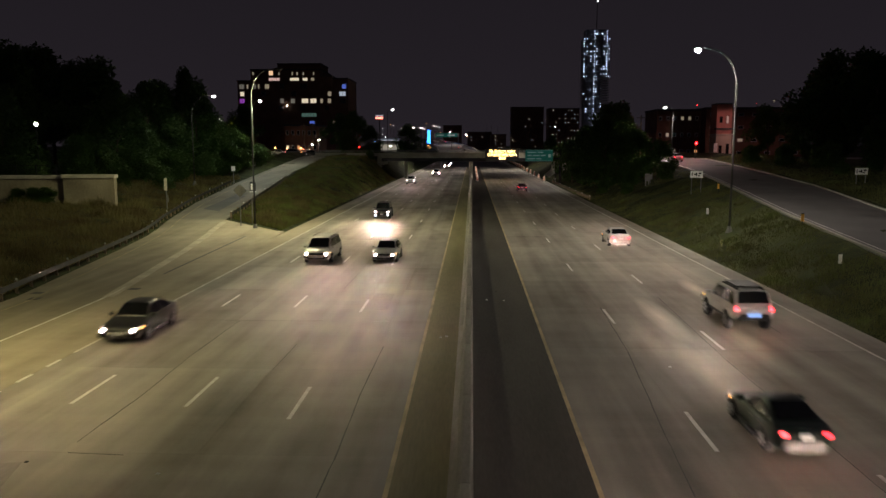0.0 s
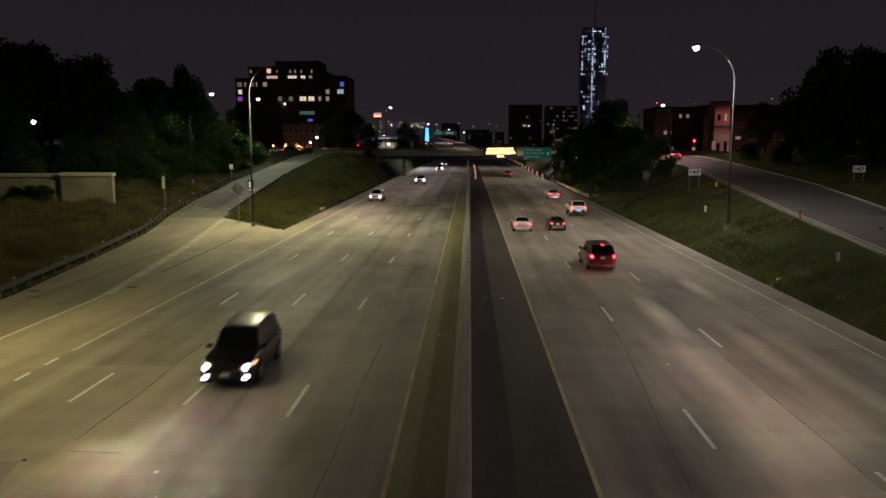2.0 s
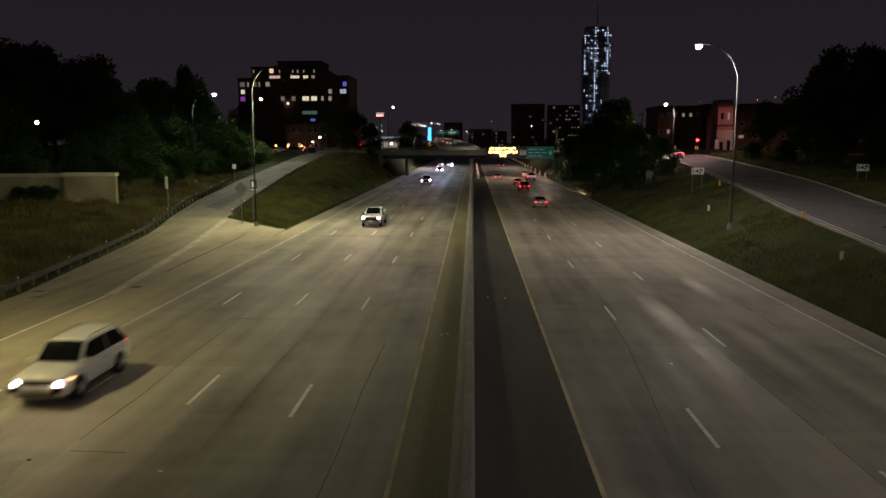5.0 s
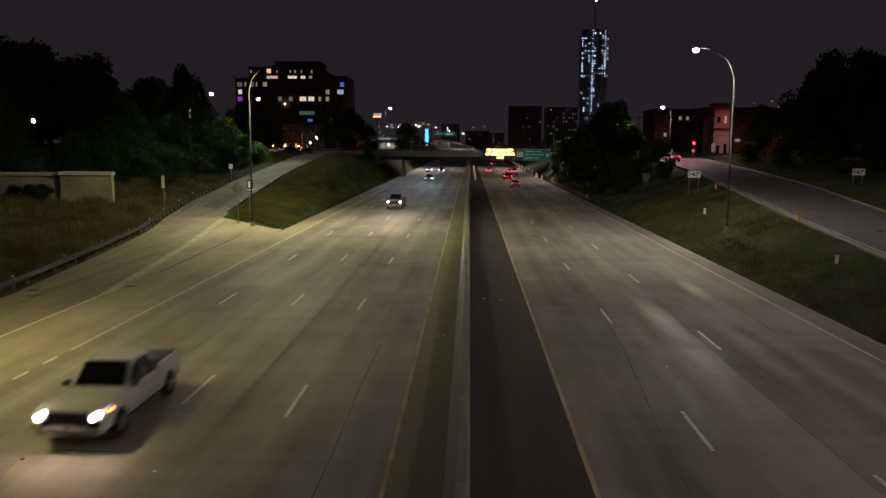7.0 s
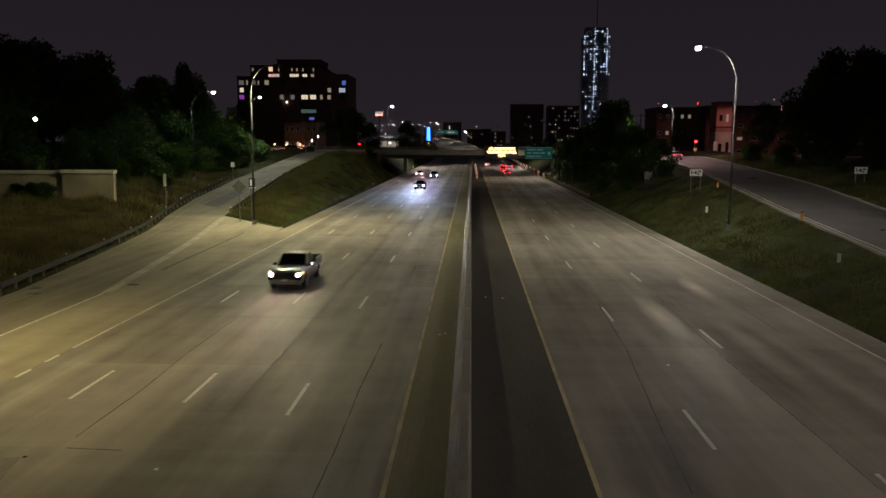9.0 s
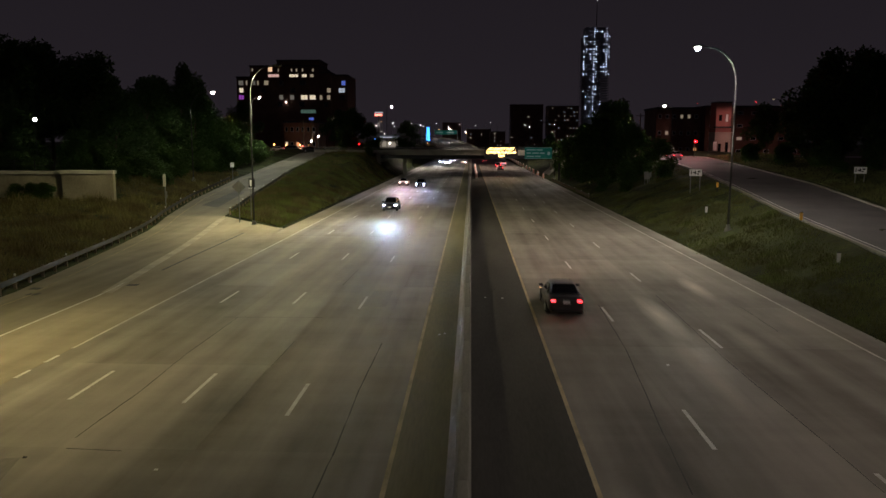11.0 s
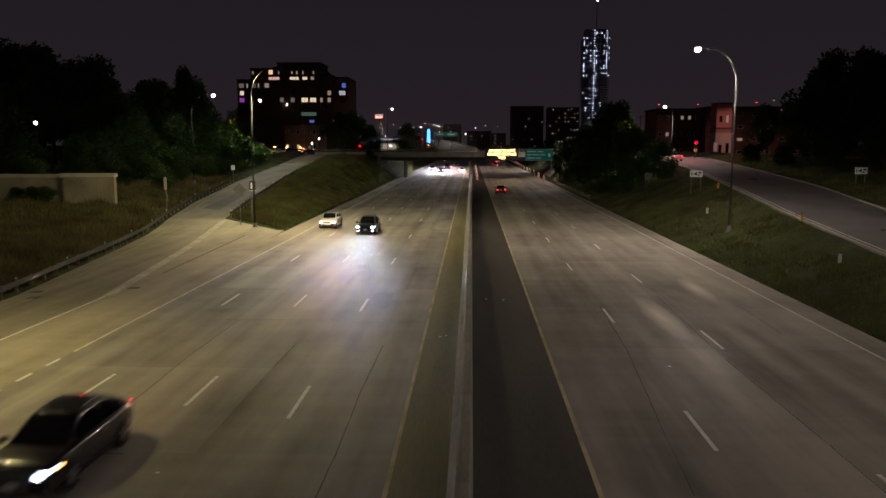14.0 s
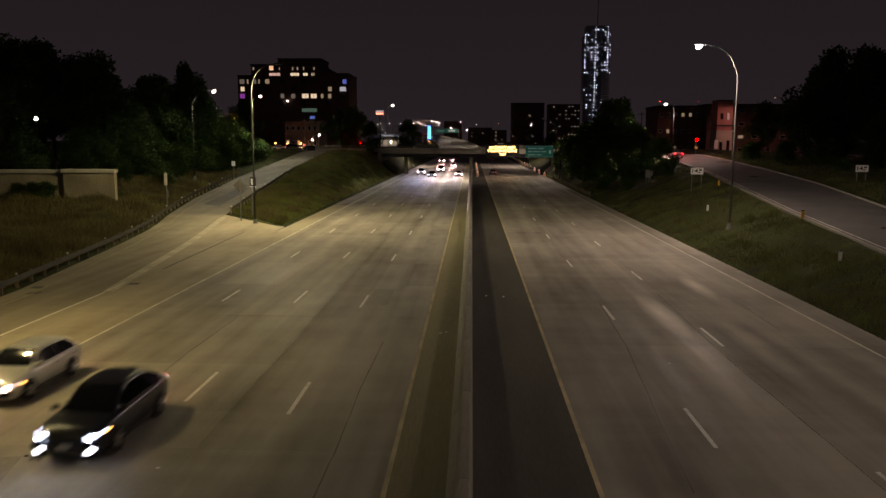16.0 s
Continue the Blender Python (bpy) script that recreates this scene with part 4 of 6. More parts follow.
SHAPES = {
    # stations of the lower body: y, floor, top, half width; then the cabin: base y, roof y, half widths, height
    "sedan": dict(body=[(-2.38, .36, .58, .62), (-2.33, .28, .66, .76), (-2.1, .2, .74, .87), (-1.6, .2, .83, .90), (-0.95, .2, .91, .91), (0.6, .2, .94, .91), (1.5, .2, .98, .91),
                        (2.1, .25, .99, .87), (2.33, .3, .94, .79), (2.38, .42, .86, .68)],
                  cabin=(-1.05, 1.75, -0.30, 0.85, .80, .60, 1.43), wheel=.33, axles=(-1.45, 1.38), head=(.66, .60, .34, .13), tail=(.64, .80, .32, .15)),
    "coupe": dict(body=[(-2.25, .34, .54, .62), (-2.2, .26, .62, .76), (-1.95, .18, .70, .86), (-1.45, .18, .78, .89), (-0.6, .18, .86, .90), (0.6, .18, .88, .90), (1.45, .18, .92, .90),
                        (2.0, .24, .94, .86), (2.2, .3, .90, .79), (2.25, .42, .82, .68)],
                  cabin=(-0.8, 1.75, 0.0, 0.78, .78, .56, 1.36), wheel=.33, axles=(-1.38, 1.34), head=(.62, .56, .32, .12), tail=(.62, .76, .34, .15)),
    "roadster": dict(body=[(-2.0, .34, .54, .58), (-1.95, .26, .62, .70), (-1.72, .18, .70, .80), (-1.3, .18, .76, .83), (-0.6, .18, .84, .84), (0.6, .18, .86, .84), (1.3, .18, .90, .84),
                        (1.75, .24, .91, .80), (1.95, .3, .87, .73), (2.0, .42, .79, .63)],
                  cabin=(-0.7, 1.6, 0.0, 0.62, .72, .52, 1.27), wheel=.31, axles=(-1.22, 1.18), head=(.56, .54, .28, .12), tail=(.58, .73, .28, .15)),
    "crossover": dict(body=[(-2.32, .4, .70, .70), (-2.26, .32, .84, .83), (-2.0, .24, .94, .91), (-1.4, .22, 1.0, .93), (0.6, .22, 1.03, .93), (1.7, .24, 1.05, .93), (2.15, .32, 1.04, .89), (2.28, .45, .96, .80)],
                cabin=(-1.25, 2.2, -0.3, 1.05, .81, .62, 1.60), wheel=.36, axles=(-1.4, 1.35), head=(.68, .74, .34, .13), tail=(.68, .94, .24, .18)),
    "hatch": dict(body=[(-2.1, .36, .58, .62), (-2.05, .28, .68, .76), (-1.85, .2, .78, .86), (-1.3, .2, .88, .89), (-0.8, .2, .94, .90), (0.6, .2, .96, .90), (1.6, .22, .98, .89), (2.0, .3, .96, .84), (2.1, .42, .86, .74)],
                  cabin=(-0.95, 2.0, -0.25, 1.35, .79, .61, 1.46), wheel=.32, axles=(-1.3, 1.25), head=(.62, .62, .33, .14), tail=(.64, .82, .26, .2)),
    "suv": dict(body=[(-2.38, .42, .76, .72), (-2.32, .34, .92, .84), (-2.05, .28, 1.02, .92), (-1.4, .26, 1.08, .95), (0.6, .26, 1.10, .95), (1.8, .28, 1.10, .95), (2.25, .34, 1.08, .91), (2.36, .45, 1.0, .82)],
                cabin=(-1.15, 2.22, -0.45, 1.95, .84, .70, 1.76), wheel=.38, axles=(-1.45, 1.42), head=(.70, .80, .32, .16), tail=(.74, .98, .18, .3)),
    "offroad": dict(body=[(-2.38, .62, .92, .74), (-2.32, .54, 1.06, .86), (-2.05, .50, 1.16, .93), (-1.4, .50, 1.2, .95), (0.6, .50, 1.22, .95), (1.8, .52, 1.22, .95), (2.25, .60, 1.2, .92), (2.34, .72, 1.14, .86)],
                cabin=(-1.05, 2.24, -0.5, 1.98, .85, .72, 1.88), wheel=.42, axles=(-1.45, 1.42), head=(.70, .94, .32, .16), tail=(.80, 1.08, .2, .28)),
    "minivan": dict(body=[(-2.5, .4, .7, .72), (-2.44, .32, .82, .84), (-2.2, .24, .92, .94), (-1.6, .22, 1.02, .98), (0.6, .22, 1.06, .99), (1.9, .24, 1.06, .98), (2.42, .3, 1.04, .93), (2.52, .42, .95, .84)],
                    cabin=(-1.65, 2.42, -0.75, 2.1, .88, .74, 1.74), wheel=.34, axles=(-1.55, 1.5), head=(.72, .72, .36, .17), tail=(.78, 1.0, .18, .34)),
    "pickup": dict(body=[(-2.9, .5, .98, .86), (-2.84, .42, 1.12, .94), (-2.6, .36, 1.17, .99), (-1.4, .34, 1.18, 1.0), (0.95, .34, 1.16, 1.0), (1.0, .34, .92, 1.0), (2.75, .38, .92, .99), (2.88, .5, .90, .95)],
                   cabin=(-1.15, 1.0, -0.45, 0.72, .88, .74, 1.88), wheel=.40, axles=(-1.85, 1.75), head=(.78, .95, .32, .22), tail=(.93, 1.0, .12, .34)),
}


def beam_emitter(car, x, f, z, wide, high, material, least, more):
    """An added emitter that throws a car's beam, behind black louvres that dip it: least degrees at the top, more
    towards the bottom.
    """
    part("beam_emitter", Mesh().box(x - wide, x + wide, f - .03, f - .022, z - high, z + high), material, car, "added hidden emitter for the beam")
    slats = Mesh()
    for sx in (-1, 1):
        slats.box(x + sx * (wide + .015) - .015, x + sx * (wide + .015) + .015, f - .15, f - .02, z - high - .03, z + high + .015)
    n = int(2 * high / .005) + 2
    for k in range(n):
        u = k / (n - 1)
        zk = z - high - .004 + (2 * high + .008) * u
        dip = .106 * math.tan(radians((least + more * (1 - u) ** 5) * min(1.5, max(1.0, z / .42))))
        slats.add([(x - wide - .01, f - .138, zk - dip), (x + wide + .01, f - .138, zk - dip), (x + wide + .01, f - .032, zk), (x - wide - .01, f - .032, zk)], [(0, 1, 2, 3)])
    for k in (-1, 0, 1):
        xk = x + .075 * k
        slats.add([(xk, f - .032, z - high - .012), (xk - .013, f - .138, z - high - .022), (xk - .013, f - .138, z + high + .002), (xk, f - .032, z + high + .002)], [(0, 1, 2, 3)])
    slats.box(x - wide - .03, x + wide + .03, f - .15, f - .02, z + high + .001, z + high + .018)
    slats.box(x - wide - .03, x + wide + .03, f - .045, f - .02, z - high - .03, z - high - .001)
    slats.box(x - wide - .03, x + wide + .03, f - .02, f - .012, z - high - .03, z + high + .018)
    part("beam_louvre", slats, BAFFLE, car)


def vehicle(kind, label, color, head, tail, plate=PLATE, rack=False, brake=False, extra_heads=False, rear=None, dim=False, roof=None, strong=False):
    """A road vehicle that faces -y, standing on z = 0."""
    s = SHAPES[kind]
    names = {"sedan": "sedan_car", "hatch": "hatchback_car", "suv": "suv_car", "offroad": "suv_car", "minivan": "minivan", "coupe": "coupe_car", "roadster": "sports_car", "crossover": "crossover_car", "pickup": "pickup_truck"}
    car = thing(names[kind], label, "car" if kind != "pickup" else "truck", "vehicles on the motorway")
    rings = []
    for y, zb, zt, hw in s["body"]:
        half = [(hw * .86, zb), (hw * .98, zb + .12), (hw, (zb + zt) / 2), (hw * .985, zt - .12), (hw * .93, zt - .035), (hw * .80, zt)]
        rings.append([(x, y, z) for x, z in half] + [(-x, y, z) for x, z in reversed(half)])
    part("body", Mesh().loft(rings), color, car, smooth=True)
    f, r = s["body"][0][0], s["body"][-1][0]
    b0, b1, r0, r1, wb, wr, h = s["cabin"]
    top = lambda y: lerp([(q[0], q[2]) for q in s["body"]], y)[0] - 0.03
    belt = lambda y: top(y) if kind != "pickup" else 1.12

    def height(y):
        """The cabin's outline along its middle."""
        if y < r0:
            u = (y - b0) / (r0 - b0)
        elif y > r1:
            u = (b1 - y) / (b1 - r1)
        else:
            return h - 0.035 * (2 * (y - r0) / (r1 - r0) - 1) ** 2
        u = min(max(u, 0.0), 1.0)
        return belt(y) + (h - 0.035 - belt(y)) * u * (1.22 - 0.22 * u)

    def across(y):
        """Half a cross-section of the cabin, from the belt to the middle of the roof."""
        z0, z1 = belt(y), height(y)
        k = min(max((z1 - z0) / (h - z0), 0.0), 1.0)
        wt = wb + (wr - wb) * k
        return [(wb, z0 - 0.05), (wb + 0.01, z0 + 0.02 * k), (wb + (wt - wb) * 0.55 + 0.012 * k, z0 + (z1 - z0) * 0.5), (wt + 0.02 * k, z1 - 0.09 * k), (wt - 0.035, z1 - 0.03 * k),
                (wt * 0.72, z1 + 0.006 * k), (wt * 0.36, z1 + 0.022 * k)]
    ys = [b0 + (r0 - b0) * t for t in (0, .2, .4, .6, .8, .92)] + [r0 + (r1 - r0) * t for t in (0, .15, .4, .65, .88, 1)] + [r1 + (b1 - r1) * t for t in (.1, .3, .5, .7, .85, 1)]
    rings = []
    for y in ys:
        a = across(y)
        rings.append([(x, y, z) for x, z in a] + [(-x, y, z) for x, z in reversed(a)])
    part("cabin", Mesh().loft(rings), roof or color, car, smooth=True)

    def glaze(y0, y1, dy):
        """Curved glass laid over the front or the back of the cabin."""
        rows = []
        for t in (0, .25, .5, .75, 1):
            y = y0 + (y1 - y0) * t
            a = across(y)
            w, z = a[4][0] * 0.93, height(y)
            rows.append([(x * w, y + dy, z + 0.014 + 0.02 * (1 - x * x) * (z - belt(y)) / (h - belt(y))) for x in (-1, -.5, 0, .5, 1)])
        return Mesh().loft(rows, caps=False, closed=False)
    part("windscreen", glaze(b0 + (r0 - b0) * .10, b0 + (r0 - b0) * .94, -.012), CAR_GLASS, car, smooth=True)
    part("rear_window", glaze(b1 + (r1 - b1) * .94, b1 + (r1 - b1) * .16, .012), CAR_GLASS, car, smooth=True)
    ya, yz = b0 + (r0 - b0) * .42, b1 + (r1 - b1) * (.45 if kind not in ("suv", "offroad", "minivan") else .3)
    mid = ya + (yz - ya) * .52
    for sx in (-1, 1):
        for p, q in ((ya, mid - .03), (mid + .03, yz)):
            rows = []
            for t in (0, .3, .65, 1):
                y = p + (q - p) * t
                a = across(y)
                rows.append([(sx * (x + .014), y, z) for x, z in ((a[1][0], a[1][1] + .03), a[2], (a[3][0] - .004, a[3][1] - .02))])
            part("side_window", Mesh().loft(rows, caps=False, closed=False), CAR_GLASS, car, smooth=True)
    # bumpers, grille, lamps
    zb = s["body"][2][1]
    hx, hz, hw_, hh = s["head"]
    hw_, hh = hw_ * 0.8, hh * 0.85
    if kind == "pickup":
        part("front_bumper", Mesh().box(-.92, .92, f - .14, f + .25, zb + .06, .64, .07), GALV, car)
    else:
        part("front_bumper", Mesh().box(-hx + .16, hx - .16, f - .10, f + .2, zb + .06, hz - hh / 2 - .03, .05), color, car)
    beam = BEAMS.get(head.name) if not dim and (kind != "pickup" or head is not WARM_HEAD) else DIM_BEAM if head is WARM_HEAD else None
    if strong:
        beam = BRIGHT_BEAM
    zl = hz - hh / 2 - .13
    part("rear_bumper", Mesh().box(-hx - .04, hx + .04, r - .25, r + .06, zb + .06, zb + (.32 if not rear else .38), .09), rear or (color if kind != "pickup" else CHROME), car)
    part("grille", Mesh().box(-hx + hw_ / 2 + .02, hx - hw_ / 2 - .02, f - .03, f + .2, hz - hh / 2 - .02 if kind != "pickup" else .66, hz + hh / 2, .02), TRIM, car)
    part("valance", Mesh().box(-hx + .1, hx - .1, f - .108, f, zb + .10, zb + .2), TRIM, car)
    for sx in (-1, 1):
        x = sx * hx
        wide_at = lambda y: lerp([(q[0], q[3]) for q in s["body"]], y)[0] * 0.985
        lens = []
        for lx, ly, lo, hi in ((hx - hw_ / 2, f - .02, -.5, .42), (hx + hw_ * .15, f - .012, -.5, .5), (wide_at(f + .10) + .004, f + .09, -.42, .62), (wide_at(f + .26) + .012, f + .25, .0, .85), (wide_at(f + .42) + .012, f + .41, .45, .95)):
            lens.append([(sx * lx, ly, hz + hh * lo), (sx * lx, ly, hz + hh * hi), (sx * (lx - .06), ly + .05, hz + hh * hi), (sx * (lx - .06), ly + .05, hz + hh * lo)])
        shell = part("headlight", Mesh().loft(lens), head if not beam else (COOL_SHELL if head is BLUE_HEAD or head is WHITE_HEAD else HEAD_SHELL), car, "glowing headlight")
        if beam:
            part("projector", Mesh().tube([(x, f - .03, hz - .008), (x, f - .01, hz - .008)], [hh * .46, hh * .52], 12), head, shell)
        if kind != "pickup":
            part("bumper_corner", Mesh().box(x - .15, x + .17, f - .02, f + .2, zb + .06, hz - hh / 2 - .03, .03), color, car)
        if beam:
            beam_emitter(car, x, f, zl, .12, .05, beam, 1.0, 6.0 if strong else 5.0)
        if extra_heads:
            part("fog_lamp", Mesh().box(x - .1, x + .1, f - .115, f, zb + .10, zb + .20), FOG, car, "glowing fog lamp")
            if beam:
                beam_emitter(car, x, f - .05, zb + .02, .10, .035, FOG_BEAM if head is WARM_HEAD else COOL_FOG_BEAM, 2.6 if head is WARM_HEAD else 0.8, 4.0)
        tx, tz, tw, th = s["tail"]
        tw, th = tw * 0.66, th * 0.6
        part("tail_light", Mesh().box(sx * tx - tw / 2, sx * tx + tw / 2, r - .06, r + .02, tz - th / 2, tz + th / 2, .02), BRAKE if brake else tail, car, "glowing red tail light")
        yb = b0 + 0.12
        part("wing_mirror", Mesh().box(sx * (wb + .16) - .11, sx * (wb + .16) + .11, yb, yb + .12, top(yb) + .05, top(yb) + .2, .03), color if kind != "pickup" else TRIM, car)
        mx = wide_at(f + .5) + .004
        part("side_marker", Mesh().box(sx * mx - .012, sx * mx + .012, f + .43, f + .58, hz - .02, hz + .05), SIGNAL_AMBER, car, "amber side marker")
        if kind in ("suv", "minivan", "crossover") and not rack:
            rail = [(sx * (wr - .07), r0 + .25, h - .02), (sx * (wr - .06), r0 + .4, h + .045), (sx * (wr - .06), r1 - .25, h + .045), (sx * (wr - .07), r1 - .1, h - .03)]
            part("roof_rail", Mesh().tube(rail, .018, 6), CHROME if kind == "minivan" else GALV, car)
        part("sill", Mesh().box(sx * .80 - .12, sx * .80 + .12, s["axles"][0] + .5, s["axles"][1] - .5, zb - .03, zb + .09), TRIM, car)
        for dy in ((b0 + b1) / 2 - 0.3, b1 - 0.7):
            part("door_handle", Mesh().box(sx * s["body"][4][3] - .02, sx * s["body"][4][3] + .015, dy, dy + .18, top(dy) - .17, top(dy) - .13), CHROME, car)
        w = s["wheel"]
        hwid = s["body"][4][3]
        tyre = Mesh().tube([(-.115, 0, 0), (-.10, 0, 0), (.10, 0, 0), (.115, 0, 0)], [w - .05, w, w, w - .05], 20)
        rim = Mesh().tube([(-.02, 0, 0), (.0, 0, 0)], [w * .64, w * .6], 16)
        for k in range(5):
            a = 2 * math.pi * k / 5
            rim.tube([(.0, 0, 0), (.012, math.cos(a) * w * .58, math.sin(a) * w * .58)], [.06, .045], 5)
        for ya in s["axles"]:
            arch = Mesh().tube([(-.2, 0, 0), (.012, 0, 0)], [w + .055, w + .055], 20)
            p = part("wheel_arch", arch, TRIM, car)
            p.location = (sx * (hwid - .01) if sx > 0 else sx * (hwid - .01), ya, w)
            p.rotation_euler = (0, 0, 0 if sx > 0 else math.pi)
            p = part("wheel", tyre, RUBBER, car, "black tyre")
            p.location = (sx * (hwid - .085), ya, w)
            p.rotation_euler = (0, 0, 0 if sx > 0 else math.pi)
            q = part("rim", rim, RIM, p)
            q.location = (.112, 0, 0)
    big = plate is PLATE_BLUE
    zp = s["tail"][1] - (.06 if not rack else .28) if kind != "pickup" else zb + .22
    part("number_plate", Mesh().box(-.3 if big else -.16, .3 if big else .16, r + (.022 if kind != "pickup" and not big else .082), r + (.034 if kind != "pickup" and not big else .094), zp - .08, zp + .08), plate, car)
    part("number_plate", Mesh().box(-.16, .16, f - .13, f - .102, zb + .2, zb + .33), PLATE, car)
    if tail is BRAKE or brake:
        part("high_brake_light", Mesh().box(-.09, .09, r1 + .0, r1 + .06, h - .06, h - .035), BRAKE, car, "glowing high brake light")
    if kind == "pickup":
        part("tailgate", Mesh().box(-.9, .9, 2.82, 2.90, .86, 1.32, .02), color, car)
        for sx in (-1, 1):
            part("bed_side", Mesh().box(sx * .95 - .05, sx * .95 + .05, 1.02, 2.86, .86, 1.32, .02), color, car)
        part("bed_liner", Mesh().box(-.9, .9, 1.02, 2.8, .915, .94), TRIM, car)
    if rack:
        part("roof_rack", Mesh().box(-wr * .8, wr * .8, r0 + .5, r1 - .35, h + .06, h + .14, .02), TRIM, car, "black roof basket")
        for sx in (-1, 1):
            part("rack_rail", Mesh().box(sx * wr * .8 - .03, sx * wr * .8 + .03, r0 + .3, r1 - .2, h - .03, h + .06), TRIM, car)
    return car, (r - f) / 2


MOVES = []


def traffic(ob, half, away, knots):
    """Remembers where a vehicle drives: seconds, x, and the y of its end that is nearest the overpass."""
    rows = [list(k) for k in knots]
    if rows[0][0] > 0:
        (t0, x0, y0), (t1, x1, y1) = rows[0], rows[1]
        rows.insert(0, [0.0, x0, y0 - (y1 - y0) / (t1 - t0) * t0])
    if rows[-1][0] < 16:
        (t0, x0, y0), (t1, x1, y1) = rows[-2], rows[-1]
        rows.append([16.0, x1, y1 + (y1 - y0) / (t1 - t0) * (16 - t1)])
    keys = []
    for i, (t, x, y) in enumerate(rows):
        a, b = rows[max(i - 1, 0)], rows[min(i + 1, len(rows) - 1)]
        turn = -math.degrees(math.atan2(b[1] - a[1], b[2] - a[2]))
        if not away:
            turn = -math.degrees(math.atan2(a[1] - b[1], a[2] - b[2]))
        keys.append((t, pose(x, y + half, 0.004, 0, 0, turn + (180 if away else 0))))
    MOVES.append((ob, keys))


def build_traffic():
    silver, white, dark = paint("silver", (0.56, 0.57, 0.56)), paint("white", (0.82, 0.82, 0.81), 0.0), paint("black", (0.012, 0.012, 0.014), 0.2)
    grey, red, teal = paint("dark_grey", (0.045, 0.046, 0.05)), paint("dark_red", (0.14, 0.012, 0.016)), paint("grey_green", (0.15, 0.20, 0.20))
    navy, tan = paint("midnight_blue", (0.015, 0.02, 0.035)), paint("champagne", (0.58, 0.55, 0.48))
    bgreen = paint("black_green", (0.014, 0.024, 0.02))
    near = lambda v, k: traffic(v[0], v[1], False, k)
    off = lambda v, k: traffic(v[0], v[1], True, k)
    near(vehicle("sedan", "dark grey sedan with warm headlights driving on concrete", grey, WARM_HEAD, TAIL), [(0, -15.2, 31), (0.5, -15.15, 17.4)])
    near(vehicle("minivan", "silver minivan with warm headlights driving on concrete", tan, WARM_HEAD, TAIL, rack=False), [(0, -11.15, 53.3), (0.4, -11.4, 42.5), (0.8, -11.5, 31.6), (1.2, -11.5, 20.3)])
    near(vehicle("hatch", "silver hatchback with white headlights driving on concrete", silver, WARM_HEAD, TAIL), [(0, -6.3, 53.8), (0.4, -6.5, 42.3), (0.8, -6.8, 30.8), (1.2, -6.9, 18.4)])
    near(vehicle("suv", "black off-road vehicle with four bright front lamps", dark, WARM_HEAD, TAIL, extra_heads=True), [(0, -10.5, 87), (0.8, -10.1, 62.5), (1.2, -9.6, 49.8), (1.5, -9.0, 40.3), (2.0, -8.5, 25), (2.5, -8.2, 8.3)])
    near(vehicle("suv", "white off-road vehicle with warm headlights and black roof glass", white, WARM_HEAD, TAIL), [(0, -13.5, 166), (2.4, -13.8, 98), (3.5, -13.9, 66.8), (4.2, -14.1, 46.4)])
    near(vehicle("pickup", "white crew-cab pickup truck with warm headlights", white, WARM_HEAD, TAIL), [(0, -9.9, 209), (2.4, -10.4, 145.5), (4.2, -10.2, 97), (6.3, -10.8, 39.8), (7.0, -11.1, 19.7)])
    near(vehicle("pickup", "grey pickup truck with warm headlights", paint("mid_grey", (0.24, 0.24, 0.245)), WARM_HEAD, TAIL), [(0, -9.4, 288), (4.2, -9.4, 174), (6.3, -9.6, 117), (7.4, -9.9, 87), (8.2, -10.0, 64.3), (9.0, -10.6, 42)])
    near(vehicle("crossover", "black car with cool white headlights", dark, BLUE_HEAD, TAIL), [(0, -9.9, 330), (4.2, -9.6, 236), (7, -9.3, 172), (8.5, -9.2, 145), (11.3, -10.1, 86), (12.5, -10.3, 56.2), (13.4, -10.8, 32.4)])
    near(vehicle("hatch", "silver hatchback with soft reddish headlights", silver, PINK_HEAD, TAIL), [(0, -11, 400), (4, -11.5, 302), (7, -12.4, 231), (8.5, -12.9, 199), (11.3, -13.5, 142), (12.5, -14.1, 113), (13.4, -14.6, 91.5), (14.5, -14.7, 62), (16, -15.4, 22.6)])
    near(vehicle("crossover", "midnight blue crossover with four cool white lamps", navy, BLUE_HEAD, TAIL, extra_heads=True), [(0, -8.4, 410), (4, -8.4, 306), (7, -8.5, 228), (8.5, -8.7, 190), (11.3, -9.6, 136), (12.5, -9.8, 108), (13.4, -10.0, 86), (14.5, -10.0, 57.2), (15.5, -10.42, 31.4), (16, -10.6, 18.5)])
    for kind, col, head, x, y, text in (("sedan", white, WARM_HEAD, -3.2, 181, "white sedan with warm headlights far off on the motorway"), ("suv", silver, BLUE_HEAD, -12.7, 188, "silver crossover with cool headlights far off"),
                                        ("sedan", dark, WHITE_HEAD, -9.5, 178, "black sedan with white headlights far off"), ("suv", grey, WHITE_HEAD, -8.6, 208, "grey crossover with white headlights far off"),
                                        ("hatch", silver, WARM_HEAD, -6.0, 244, "silver hatchback with warm headlights far off"), ("pickup", dark, WARM_HEAD, -12.0, 300, "dark pickup truck with warm headlights far off"),
                                        ("sedan", silver, PINK_HEAD, -8.4, 318, "silver sedan with soft headlights far off")):
        near(vehicle(kind, text, col, head, TAIL), [(0, x + 1.0, y + 420), (8, x + 0.6, y + 208), (12, x + 0.2, y + 106), (16, x, y)])
